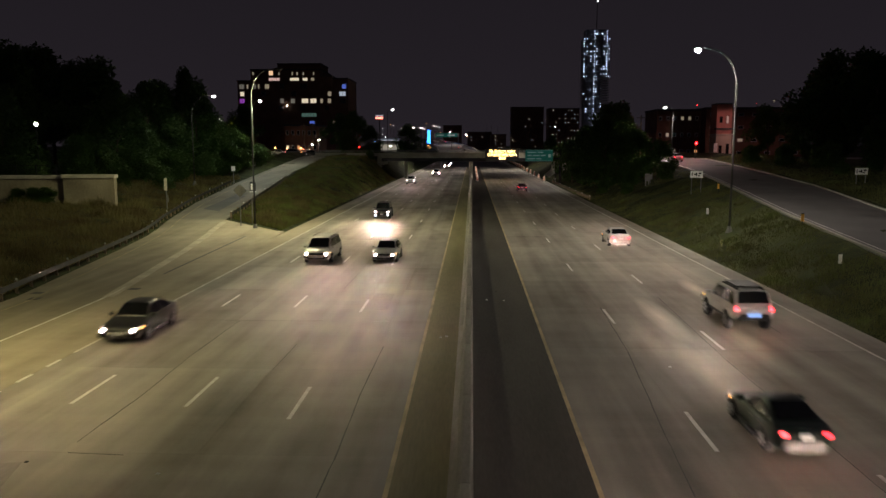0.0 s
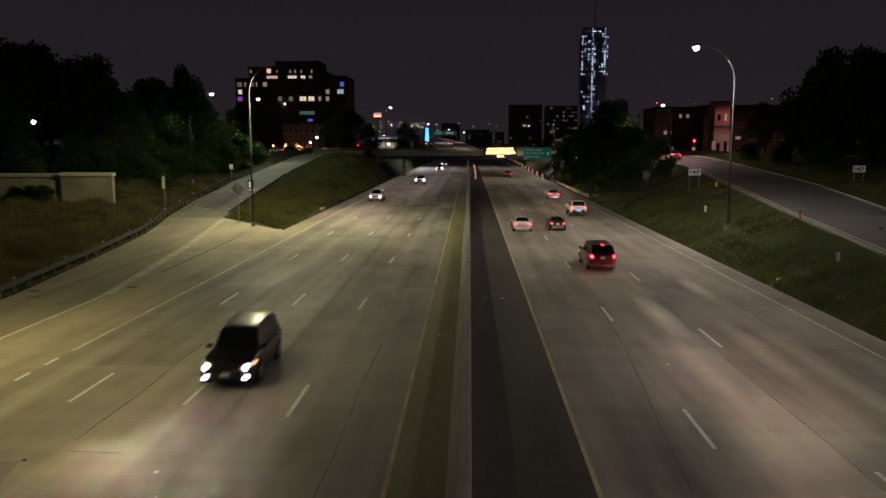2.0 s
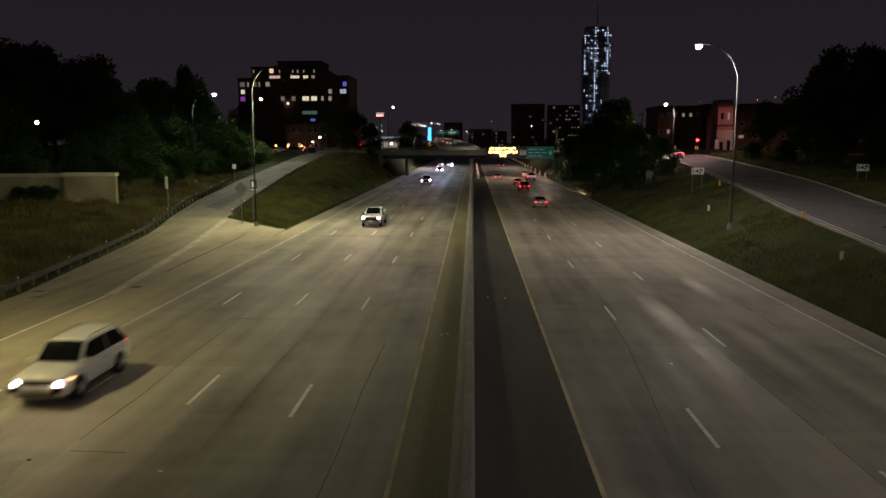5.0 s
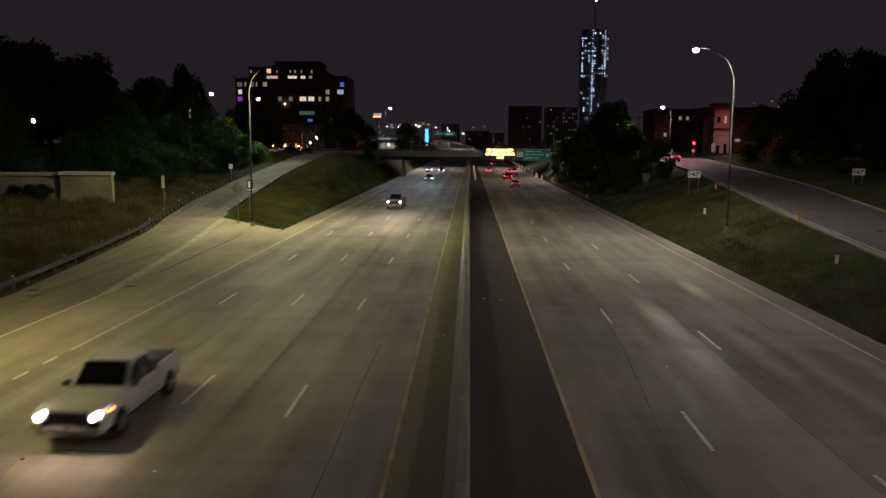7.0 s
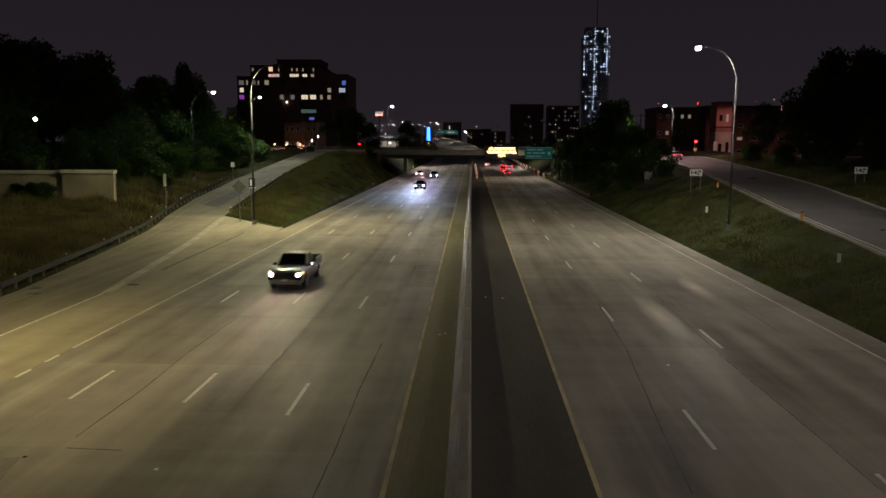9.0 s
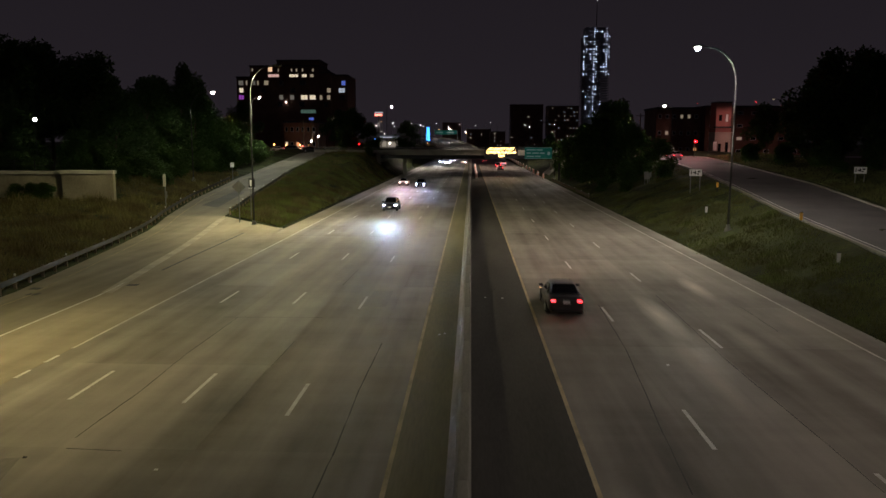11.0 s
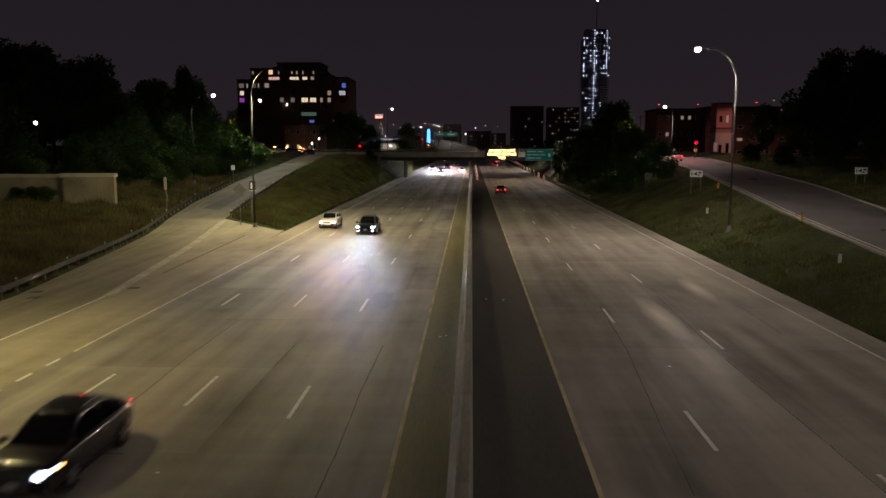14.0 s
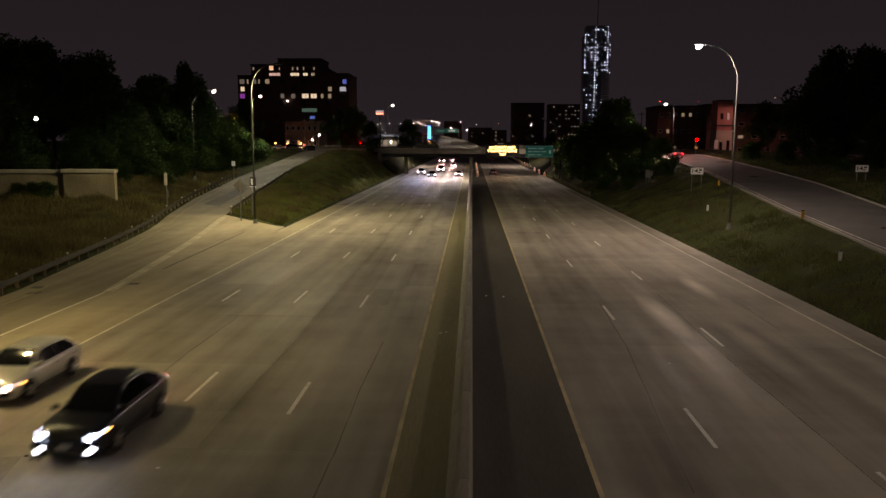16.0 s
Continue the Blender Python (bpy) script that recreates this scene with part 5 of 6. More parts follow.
    # rear bumper painted paler, for the headlights of the car behind it
    off(vehicle("roadster", "black-green sports coupe with red tail lights", bgreen, WARM_HEAD, TAIL, SIGN_WHITE, rear=paint("headlit_silver", (0.3, 0.29, 0.29)), strong=True), [(0, 9.05, 19.75), (0.5, 9.0, 32.6), (1.2, 8.65, 52.2), (2.4, 8.6, 83.7), (4.2, 9.1, 133), (7, 9.2, 190), (8.5, 9.2, 218), (12.5, 9.3, 287), (16, 9.3, 350)])
    off(vehicle("offroad", "white off-road vehicle with roof basket and blue-lit plate", white, WARM_HEAD, TAIL, PLATE_BLUE, rack=True, rear=TRIM), [(0, 12.85, 34), (1.2, 12.5, 65.6), (2.4, 12.7, 97.8), (4.2, 13.1, 146), (6.3, 12.8, 200), (8.5, 12.4, 236), (12.5, 12, 310), (16, 12, 380)])
    off(vehicle("sedan", "silver sedan with red tail lights driving away", silver, WARM_HEAD, TAIL), [(0, 12.55, 63), (1.2, 12.7, 94.5), (2.4, 12.9, 125), (4.2, 13.2, 170), (7, 12, 222), (16, 10, 400)])
    off(vehicle("hatch", "small red-lit hatchback driving away", grey, WARM_HEAD, TAIL), [(0, 9.4, 140), (2, 9.6, 192), (4.2, 10.0, 244), (16, 8, 520)])
    off(vehicle("coupe", "white two-door coupe with red tail lights", white, WARM_HEAD, TAIL, strong=True), [(0.5, 4.9, 17.7), (0.8, 4.95, 29.0), (1.2, 5.0, 43.3), (1.5, 5.05, 54.5), (2.4, 5.15, 85.3), (4.2, 5.6, 146.5), (6.3, 5.9, 212), (8.5, 6, 270), (16, 6, 450)])
    off(vehicle("suv", "dark red off-road vehicle with glowing brake lights", red, WARM_HEAD, BRAKE, dim=True, roof=dark), [(1.2, 9.2, 27), (1.5, 9.15, 35.6), (2.0, 8.85, 49.8), (2.4, 8.8, 61), (3.5, 8.8, 91.6), (4.2, 8.9, 110.3), (6.3, 9.2, 165), (8.5, 9.3, 212), (12.5, 9.3, 285), (16, 9.3, 345)])
    off(vehicle("sedan", "grey-green sedan with red tail lights", teal, WARM_HEAD, TAIL, strong=True), [(2.4, 9.0, 22.8), (2.7, 8.85, 31.5), (3.5, 8.65, 54.8), (4.2, 8.8, 76), (6.3, 9.0, 131.5), (7, 9.2, 150), (8.5, 9.2, 184), (11.3, 9.2, 240), (16, 9.2, 330)])
    off(vehicle("sedan", "dark grey sedan with red tail lights", grey, WARM_HEAD, TAIL), [(11.3, 4.75, 46), (11.8, 4.8, 62), (12.5, 4.9, 83.5), (13.4, 5.0, 111.5), (14.5, 5.2, 145), (16, 5.3, 190)])


# ---- trees and grass ----
def crown_mesh(seed, height, spread, base, leaves, size):
    """A crown of leaf sprays round several limbs, with gaps and an uneven outline."""
    rnd = random.Random(seed)
    clumps = []
    for k in range(26):
        a, u = rnd.uniform(0, 2 * math.pi), rnd.random()
        z = base + (height - base) * (0.05 + 0.92 * u)
        r = spread * (1 - abs(u - 0.38) ** 1.4 * 1.35) * rnd.uniform(0.25, 0.95)
        clumps.append((math.cos(a) * r, math.sin(a) * r, z, spread * rnd.uniform(0.22, 0.42)))
    m = Mesh()
    for k in range(leaves):
        cx, cy, cz, cr = rnd.choice(clumps)
        d = Vector((rnd.gauss(0, 1), rnd.gauss(0, 1), rnd.gauss(0, 0.8))).normalized() * cr * rnd.random() ** 0.35
        p = Vector((cx, cy, cz)) + d
        u = Vector((rnd.gauss(0, 1), rnd.gauss(0, 1), rnd.gauss(0, 0.7))).normalized()
        w = u.orthogonal().normalized()
        q = rnd.uniform(0.6, 1.3) * size
        m.add([p - u * q, p + w * q * 0.45, p + u * q, p - w * q * 0.45], [(0, 1, 2, 3)])
    return m, clumps


def tree(name, seed, height, spread, base, leaves, size, label, category, leaf=LEAF, at=None, group=""):
    t = thing(name, label, category, group, at=at)
    crown, clumps = crown_mesh(seed, height, spread, base, leaves, size)
    rnd = random.Random(seed)
    trunk = Mesh().tube([(0, 0, -0.4), (0.05, 0, height * 0.2), (0.1, 0.1, height * 0.5), (0.0, 0.1, height * 0.85)], [0.035 * height * 0.6, 0.022 * height * 0.6, 0.014 * height * 0.6, 0.03], 8)
    part("trunk", trunk, BARK, t, smooth=True)
    for cx, cy, cz, cr in clumps[:7]:
        z0 = max(base * 0.6, cz * rnd.uniform(0.45, 0.75))
        limb = Mesh().tube([(0.05, 0.05, z0), (cx * 0.5, cy * 0.5, (z0 + cz) / 2 + 0.2), (cx, cy, cz)], [0.012 * height * 0.5, 0.008 * height * 0.5, 0.02], 5)
        part("limb", limb, BARK, t)
    part("crown", crown, leaf, t)
    return t


def build_trees():
    wide = tree("deciduous_tree", 11, 15.5, 6.4, 2.2, 7000, 0.36, "tall dark leafy tree on the embankment", "tree", at=pose(-57, 112, 4.5), group="embankment trees")
    tall = tree("deciduous_tree", 23, 18.0, 5.2, 3.0, 7000, 0.36, "tall dark leafy tree with a narrow crown", "tree", at=pose(-70, 118, 5.0), group="embankment trees")
    low = tree("deciduous_tree", 31, 10.5, 5.0, 1.0, 6000, 0.32, "low spreading dark leafy tree on the bank", "tree", at=pose(-50, 105, 4.2), group="embankment trees")
    rnd = random.Random(77)
    for x, y, src, s in ((-64, 104, wide, 1.06), (-76, 108, tall, 0.97), (-88, 112, wide, 1.08), (-60, 122, tall, 0.82), (-52, 120, wide, 0.88), (-47, 128, wide, 0.89), (-83, 100, low, 1.18), (-72, 99, low, 1.20),
                         (-62, 98, low, 1.02), (-95, 105, tall, 0.98), (-54, 140, wide, 1.00), (-62, 150, wide, 0.96), (-45.5, 136, low, 0.74), (-52, 98, low, 0.54), (-50, 160, wide, 0.46), (-68, 128, wide, 1.09), (-80, 124, tall, 1.06), (-92, 120, wide, 1.08), (-74, 132, wide, 1.24), (-100, 112, wide, 1.13), (-57, 132, tall, 0.82), (-86, 134, wide, 1.08),
                         (-53.5, 141, tall, 1.00), # a spire over the wood
                         # between the motorway and the off-ramp
                         (22.5, 128, low, 1.03), (25.5, 136, wide, 0.78), (26.0, 124, low, 0.75), (21.5, 142, low, 0.92), (28.3, 147, wide, 0.76), (20.6, 156, low, 0.81), (26, 150, wide, 0.81), (21, 170, low, 0.76), (27.5, 112, low, 0.54), (24.5, 163, low, 0.65),
                         # beyond the off-ramp
                         (56, 108, tall, 0.84), (66, 118, wide, 1.04), (59, 116, wide, 1.02), (74, 114, wide, 0.99), (69, 98, low, 0.99), (62, 104, wide, 0.94), (80, 98, wide, 0.85), (92, 108, wide, 0.98), (63, 112, wide, 1.00), (70, 104, tall, 0.82), (77, 110, wide, 1.00), (61, 98, low, 0.95), (52, 118, low, 1.08), (66, 92, low, 1.05), (84, 104, wide, 0.96), (58, 128, wide, 1.05), (58.4, 152, wide, 0.6), (64, 147, wide, 0.70), (72, 122, wide, 0.99), (54, 101, low, 0.66), (90, 96, tall, 0.77),
                         # by the street beyond the mound
                         (-32, 206, low, 1.03), (-27, 200, low, 0.70), (-58.4, 185, low, 0.88), (-60, 196, wide, 0.81), (-70, 190, wide, 0.86), (-38, 214, wide, 0.70), (-25.0, 300, low, 1.08), (34, 230, low, 0.76), (44, 250, low, 0.86), (26, 250, low, 0.76)):
        m = pose(x, y, ground_z(x, min(y, 215)) - 0.1, 0, 0, rnd.uniform(0, 360))
        c = copy_thing(src, m)
        wide_by = 0.5 if (x, y) == (-53.5, 141) else 1.0
        c.matrix_basis = m @ Matrix.Diagonal((s * wide_by * rnd.uniform(0.92, 1.1), s * wide_by * rnd.uniform(0.92, 1.1), s, 1))
    bush = tree("shrub", 41, 3.4, 2.4, 0.2, 3600, 0.2, "leafy green shrub lit by a street lamp", "shrub", LEAF_B, at=pose(-43.5, 122, 3.6), group="roadside shrubs")
    for x, y, s in ((-44.5, 112, 1.1), (-42.8, 132, 1.2), (-46.5, 117, 1.3), (-44.2, 141, 1.25), (-47, 106, 1.2), (-50, 101, 1.1), (-42.5, 102, 0.7), (-45, 96, 0.55), (-43.5, 150, 1.1), (-45, 158, 1.2), (-25.5, 188, 0.6),
                    (-46, 124, 1.6), (-47.5, 130, 1.5), (-48, 121, 1.4), (-48.5, 112, 1.5), (-45.2, 145, 1.5), (-46.5, 137, 1.5), (-51, 109, 1.6), (-54, 103, 1.5), (-58, 99, 1.3), (-48.6, 101, 0.8), (-43.2, 127, 0.9), (-44, 137, 0.8), (-46.0, 109, 0.8), (-62, 95, 1.4), (-57, 92, 1.0), (-50.2, 84.2, 0.55), (-48.6, 83.9, 0.7), (-51.8, 83.8, 0.5),
                    (46.5, 128, 0.8), (48, 118, 0.9), (50, 108, 0.9), (47, 98, 0.5), (24.2, 118, 0.9), (20.8, 120, 0.6), (22.5, 110, 0.5), (-52, 88.5, 0.75)):
        m = pose(x, y, ground_z(x, y) - 0.1, 0, 0, rnd.uniform(0, 360))
        c = copy_thing(bush, m)
        c.matrix_basis = m @ Matrix.Diagonal((s * rnd.uniform(0.85, 1.35), s * rnd.uniform(0.85, 1.35), s * rnd.uniform(0.75, 1.15), 1))


def build_grass():
    """Blades of grass on the banks, in one mesh for each bank."""
    rnd = random.Random(9)

    def sow(name, label, count, place, tall, blade=GRASS, stout=1.0):
        m = Mesh()
        for k in range(count):
            x, y = place()
            z = ground_z(x, y)
            h = tall * rnd.uniform(0.5, 1.3) * (0.75 + 0.9 * noise.noise((x * 0.35, y * 0.35, 3)) + 0.5 * noise.noise((x * 1.1, y * 1.1, 5)))
            a = rnd.uniform(0, math.pi)
            w = rnd.uniform(0.012, 0.03) * stout
            dx, dy, lx, ly = math.cos(a) * w, math.sin(a) * w, rnd.gauss(0, 0.35) * h, rnd.gauss(0, 0.35) * h
            m.add([(x - dx, y - dy, z - 0.03), (x + dx, y + dy, z - 0.03), (x + lx, y + ly, z + max(h, 0.05))], [(0, 1, 2)])
        tagged(part(name, m, blade), label, "grass", kind="stuff")

    def mound():
        while True:
            y = 74 + 116 * rnd.random() ** 1.3
            a, b = lerp(ON_RAMP, y)[1] + 0.9, -19.2
            if a < b:
                return rnd.uniform(a, b), y

    def left():
        y = 28 + 100 * rnd.random() ** 1.4
        x = lerp(ON_RAMP, y)[0] - 0.8 - 16 * rnd.random() ** 1.3
        return x, y

    def verge():
        y = 26 + 120 * rnd.random() ** 1.5
        return rnd.uniform(17.75 + 0.5 * noise.noise((0.4 * y, 7.0, 0)), lerp(OFF_RAMP, y)[0] - 0.35), y

    def right():
        y = 55 + 90 * rnd.random() ** 1.3
        return lerp(OFF_RAMP, y)[1] + 0.5 + 12 * rnd.random() ** 1.4, y
    sow("mound_grass", "dry and green grass on the mound beside the motorway", 80000, mound, 0.45)
    sow("bank_grass", "long dry grass on the bank behind the guardrail", 90000, left, 0.55, BANK_GRASS)
    sow("verge_grass", "short green grass on the verge between two roads", 80000, verge, 0.2, VERGE_GRASS)
    def clumps(place, count, spread, inside):
        """Places near a few chosen spots of a bank."""
        spots = [place() for k in range(count)]

        def near_spot():
            while True:
                x, y = rnd.choice(spots)
                x, y = x + rnd.gauss(0, spread), y + rnd.gauss(0, spread * 1.5)
                if inside(x, y):
                    return x, y
        return near_spot
    sow("mound_tussocks", "tall dry tussocks scattered over the mound", 16000, clumps(mound, 90, 0.5, lambda x, y: y > 74.5 and lerp(ON_RAMP, y)[1] + 0.9 < x < -19.3), 0.75, BANK_GRASS, 2.0)
    sow("bank_tussocks", "tall dry weeds scattered over the bank", 16000, clumps(left, 110, 0.6, lambda x, y: x < lerp(ON_RAMP, y)[0] - 0.9), 0.95, BANK_GRASS, 2.0)
    sow("verge_tussocks", "rough tufts of grass scattered over the verge", 14000, clumps(verge, 120, 0.35, lambda x, y: 18.0 < x < lerp(OFF_RAMP, y)[0] - 0.4), 0.36, VERGE_GRASS, 1.6)
    tussock = lambda: (max(18.6, rnd.gauss(21.8, 1.2)), rnd.gauss(80, 8))
    sow("tall_verge_grass", "tall dry grass clumps on the verge near the lamp", 9000, tussock, 0.4, VERGE_GRASS)
    sow("roadside_grass", "rough dark grass beyond the slip road", 26000, right, 0.5, VERGE_GRASS)


# ---- buildings ----
def block(parent, x0, x1, y0, y1, z0, z1, material, floors, bays, lit, seed, dark_too=True, lit_mats=None, sill=True, win=(0.40, 0.27)):
    """A wall block with a parapet and real window recesses on its front; lit: share of the windows that glow, or a dict."""
    rnd = random.Random(seed)
    part("wall", Mesh().box(x0, x1, y0, y1, z0, z1), material, parent)
    part("roof", Mesh().box(x0 - 0.2, x1 + 0.2, y0 - 0.2, y1 + 0.2, z1, z1 + 0.5), ROOF, parent)
    fh, bw = (z1 - z0) / floors, (x1 - x0) / bays
    for i in range(floors):
        for j in range(bays):
            glows = lit.get((i, j)) if isinstance(lit, dict) else (rnd.choice(lit_mats) if rnd.random() < lit else None)
            if not glows and not dark_too:
                continue
            cx, cz = x0 + bw * (j + 0.5), z0 + fh * (i + 0.55)
            w, h = bw * win[0] / 2, fh * win[1] / 2
            f = part("window", Mesh().box(cx - w - 0.12, cx + w + 0.12, y0 - 0.06, y0 + 0.1, cz - h - 0.12, cz + h + 0.12), GREY_WALL, parent)
            part("pane", Mesh().box(cx - w, cx + w, y0 - 0.075, y0 - 0.062, cz - h, cz + h), glows or DARK_GLASS, f)


def build_apartments():
    b = thing("apartment_building", "dark brick stepped apartment block with scattered lit windows", "building", at=pose(0, 0, 0))
    y = 262
    W, D, C, B, G = WIN_WARM, WIN_DIM, WIN_COOL, WIN_BLUE, WIN_GREEN
    for x0, x1, y0, y1, z1 in ((-76.3, -52.3, y, y + 20, 34.2), (-67.4, -52.4, y + 2, y + 16, 36.3), (-81.2, -76.34, y + 0.6, y + 20, 30.5), (-52.26, -48.3, y + 0.4, y + 20, 32.0), (-48.26, -42.8, y + 0.8, y + 20, 31.2)):
        part("wall", Mesh().box(x0, x1, y0, y1, 5, z1), BRICK, b)
        part("roof", Mesh().box(x0 - 0.2, x1 + 0.2, y0 - 0.2, y1 + 0.2, z1, z1 + 0.4), ROOF, b)

    def storey(z, high, windows):
        """One row of windows: middle, width and light of each."""
        for x, w, light in windows:
            front = y + (0.6 if x < -76.34 else 0 if x < -52.3 else 0.4 if x < -48.3 else 0.8)
            f = part("window", Mesh().box(x - w / 2 - 0.12, x + w / 2 + 0.12, front - 0.06, front + 0.1, z - high / 2 - 0.12, z + high / 2 + 0.12), ROOF, b)
            n = max(1, round(w / 1.1))
            for k in range(n):
                a, c = x - w / 2 + w * k / n, x - w / 2 + w * (k + 1) / n
                part("pane", Mesh().box(a + 0.03, c - 0.03, front - 0.075, front - 0.062, z - high / 2, z + high / 2), light, f)
    storey(33.0, 1.0, [(-75.4, 0.6, D), (-66.4, 0.4, D), (-61.8, 0.5, D), (-60.1, 0.6, D), (-58.0, 0.5, D), (-54.4, 0.5, D)])
    storey(33.2, 1.5, [(-69.2, 1.5, WIN_ORANGE)])
    storey(31.1, 0.95, [(-68.1, 3.8, WIN_PINK), (-61.1, 3.1, W), (-57.4, 1.7, W), (-54.8, 1.2, D)])
    storey(28.7, 1.5, [(-79.7, 1.7, WIN_FAINT), (-77.7, 0.6, D), (-75.2, 1.3, WIN_FAINT), (-73.6, 0.5, D), (-70.7, 1.5, D), (-65.5, 1.4, DARK_GLASS), (-58.0, 2.0, DARK_GLASS), (-44.1, 1.4, B)])
    storey(26.2, 1.5, [(-79.6, 1.4, W), (-72.0, 1.5, DARK_GLASS), (-61.5, 1.5, DARK_GLASS), (-49.1, 1.3, D), (-44.7, 2.2, C)])
    storey(23.8, 1.5, [(-79.7, 1.7, WIN_VIOLET), (-65.6, 1.3, WIN_FAINT), (-61.8, 1.4, WIN_FAINT), (-57.6, 2.3, W), (-54.7, 2.1, W), (-51.9, 1.0, D), (-49.2, 1.2, D), (-44.6, 1.6, DARK_GLASS)])
    storey(21.4, 1.4, [(-66.0, 1.4, DARK_GLASS), (-58.5, 1.6, DARK_GLASS), (-50.2, 1.2, DARK_GLASS)])
    storey(19.0, 1.2, [(-56.3, 5.2, G), (-46.0, 1.4, DARK_GLASS)])
    storey(16.5, 0.9, [(-55.3, 1.7, B), (-48.0, 1.2, D)])
    part("wall_lamp", Mesh().tube([(-63.9, y - 0.3, 22.0), (-63.9, y - 0.3, 22.3)], [0.1, 0.1], 8), WHITE_GLOW, b)
    lo = thing("street_building", "low red brick building lit by warm street lights", "building")
    block(lo, -55.6, -45.8, 224, 238, 5.5, 14.2, BROWN_WALL, 2, 6, {(0, 0): WIN_WARM, (0, 2): SMALL_ORANGE}, 8)


def build_tower():
    """A residential tower under construction: slabs, columns, core and work lights."""
    t = thing("tower_block", "slender tall tower under construction with bluish work lights", "building", at=pose(195, 1220, 0))
    part("core", Mesh().box(-17, 8, 2, 26, 0, 188), GREY_WALL, t)
    slab = Mesh().box(-21.5, 21.5, -2, 28, 0, 0.6).data("floor_slab", GREY_WALL)
    n = 46
    for k in range(n):
        p = part("floor_slab", slab, GREY_WALL, t)
        z = 14 + 3.85 * k
        narrow = 0.78 if k > n - 5 or k < 14 else 1.0
        p.location, p.scale = (-6 if k < 14 else 0, 0, z), (0.6 if k < 14 else narrow, 1, 1)
    rnd = random.Random(4)
    light = Mesh().box(-0.6, 0.6, -0.3, 0, -0.8, 0.8).data("work_light", TOWER_LIGHT)
    for k in range(n - 1):
        z = 16 + 3.85 * k
        for x, chance in ((-19.3, 0.7), (-15, 0.35), (-9, 0.3), (-3.2, 0.95), (0.2, 0.5), (8, 0.12), (12, 0.4), (16, 0.85), (19.8, 0.3)):
            lim = 16.5 if (k > n - 5 or k < 14) else 22
            if k < 26 and (x < -16.5 or x > 2):
                chance = 0.06
            if abs(x) < lim and rnd.random() < chance:
                p = part("work_light", light, TOWER_LIGHT, t, "bluish work light")
                p.location, p.scale = (x, -2.1, z), (rnd.uniform(0.4, 1.2), 1, rnd.uniform(0.45, 1.1))
    part("mast", Mesh().tube([(0, 4, 190), (0, 4, 232)], [0.7, 0.4], 6), DARK_METAL, t)
    part("beacon", Mesh().tube([(0, 3, 230.5), (0, 3, 232.5)], [0.8, 0.8], 6), WHITE_GLOW, t)


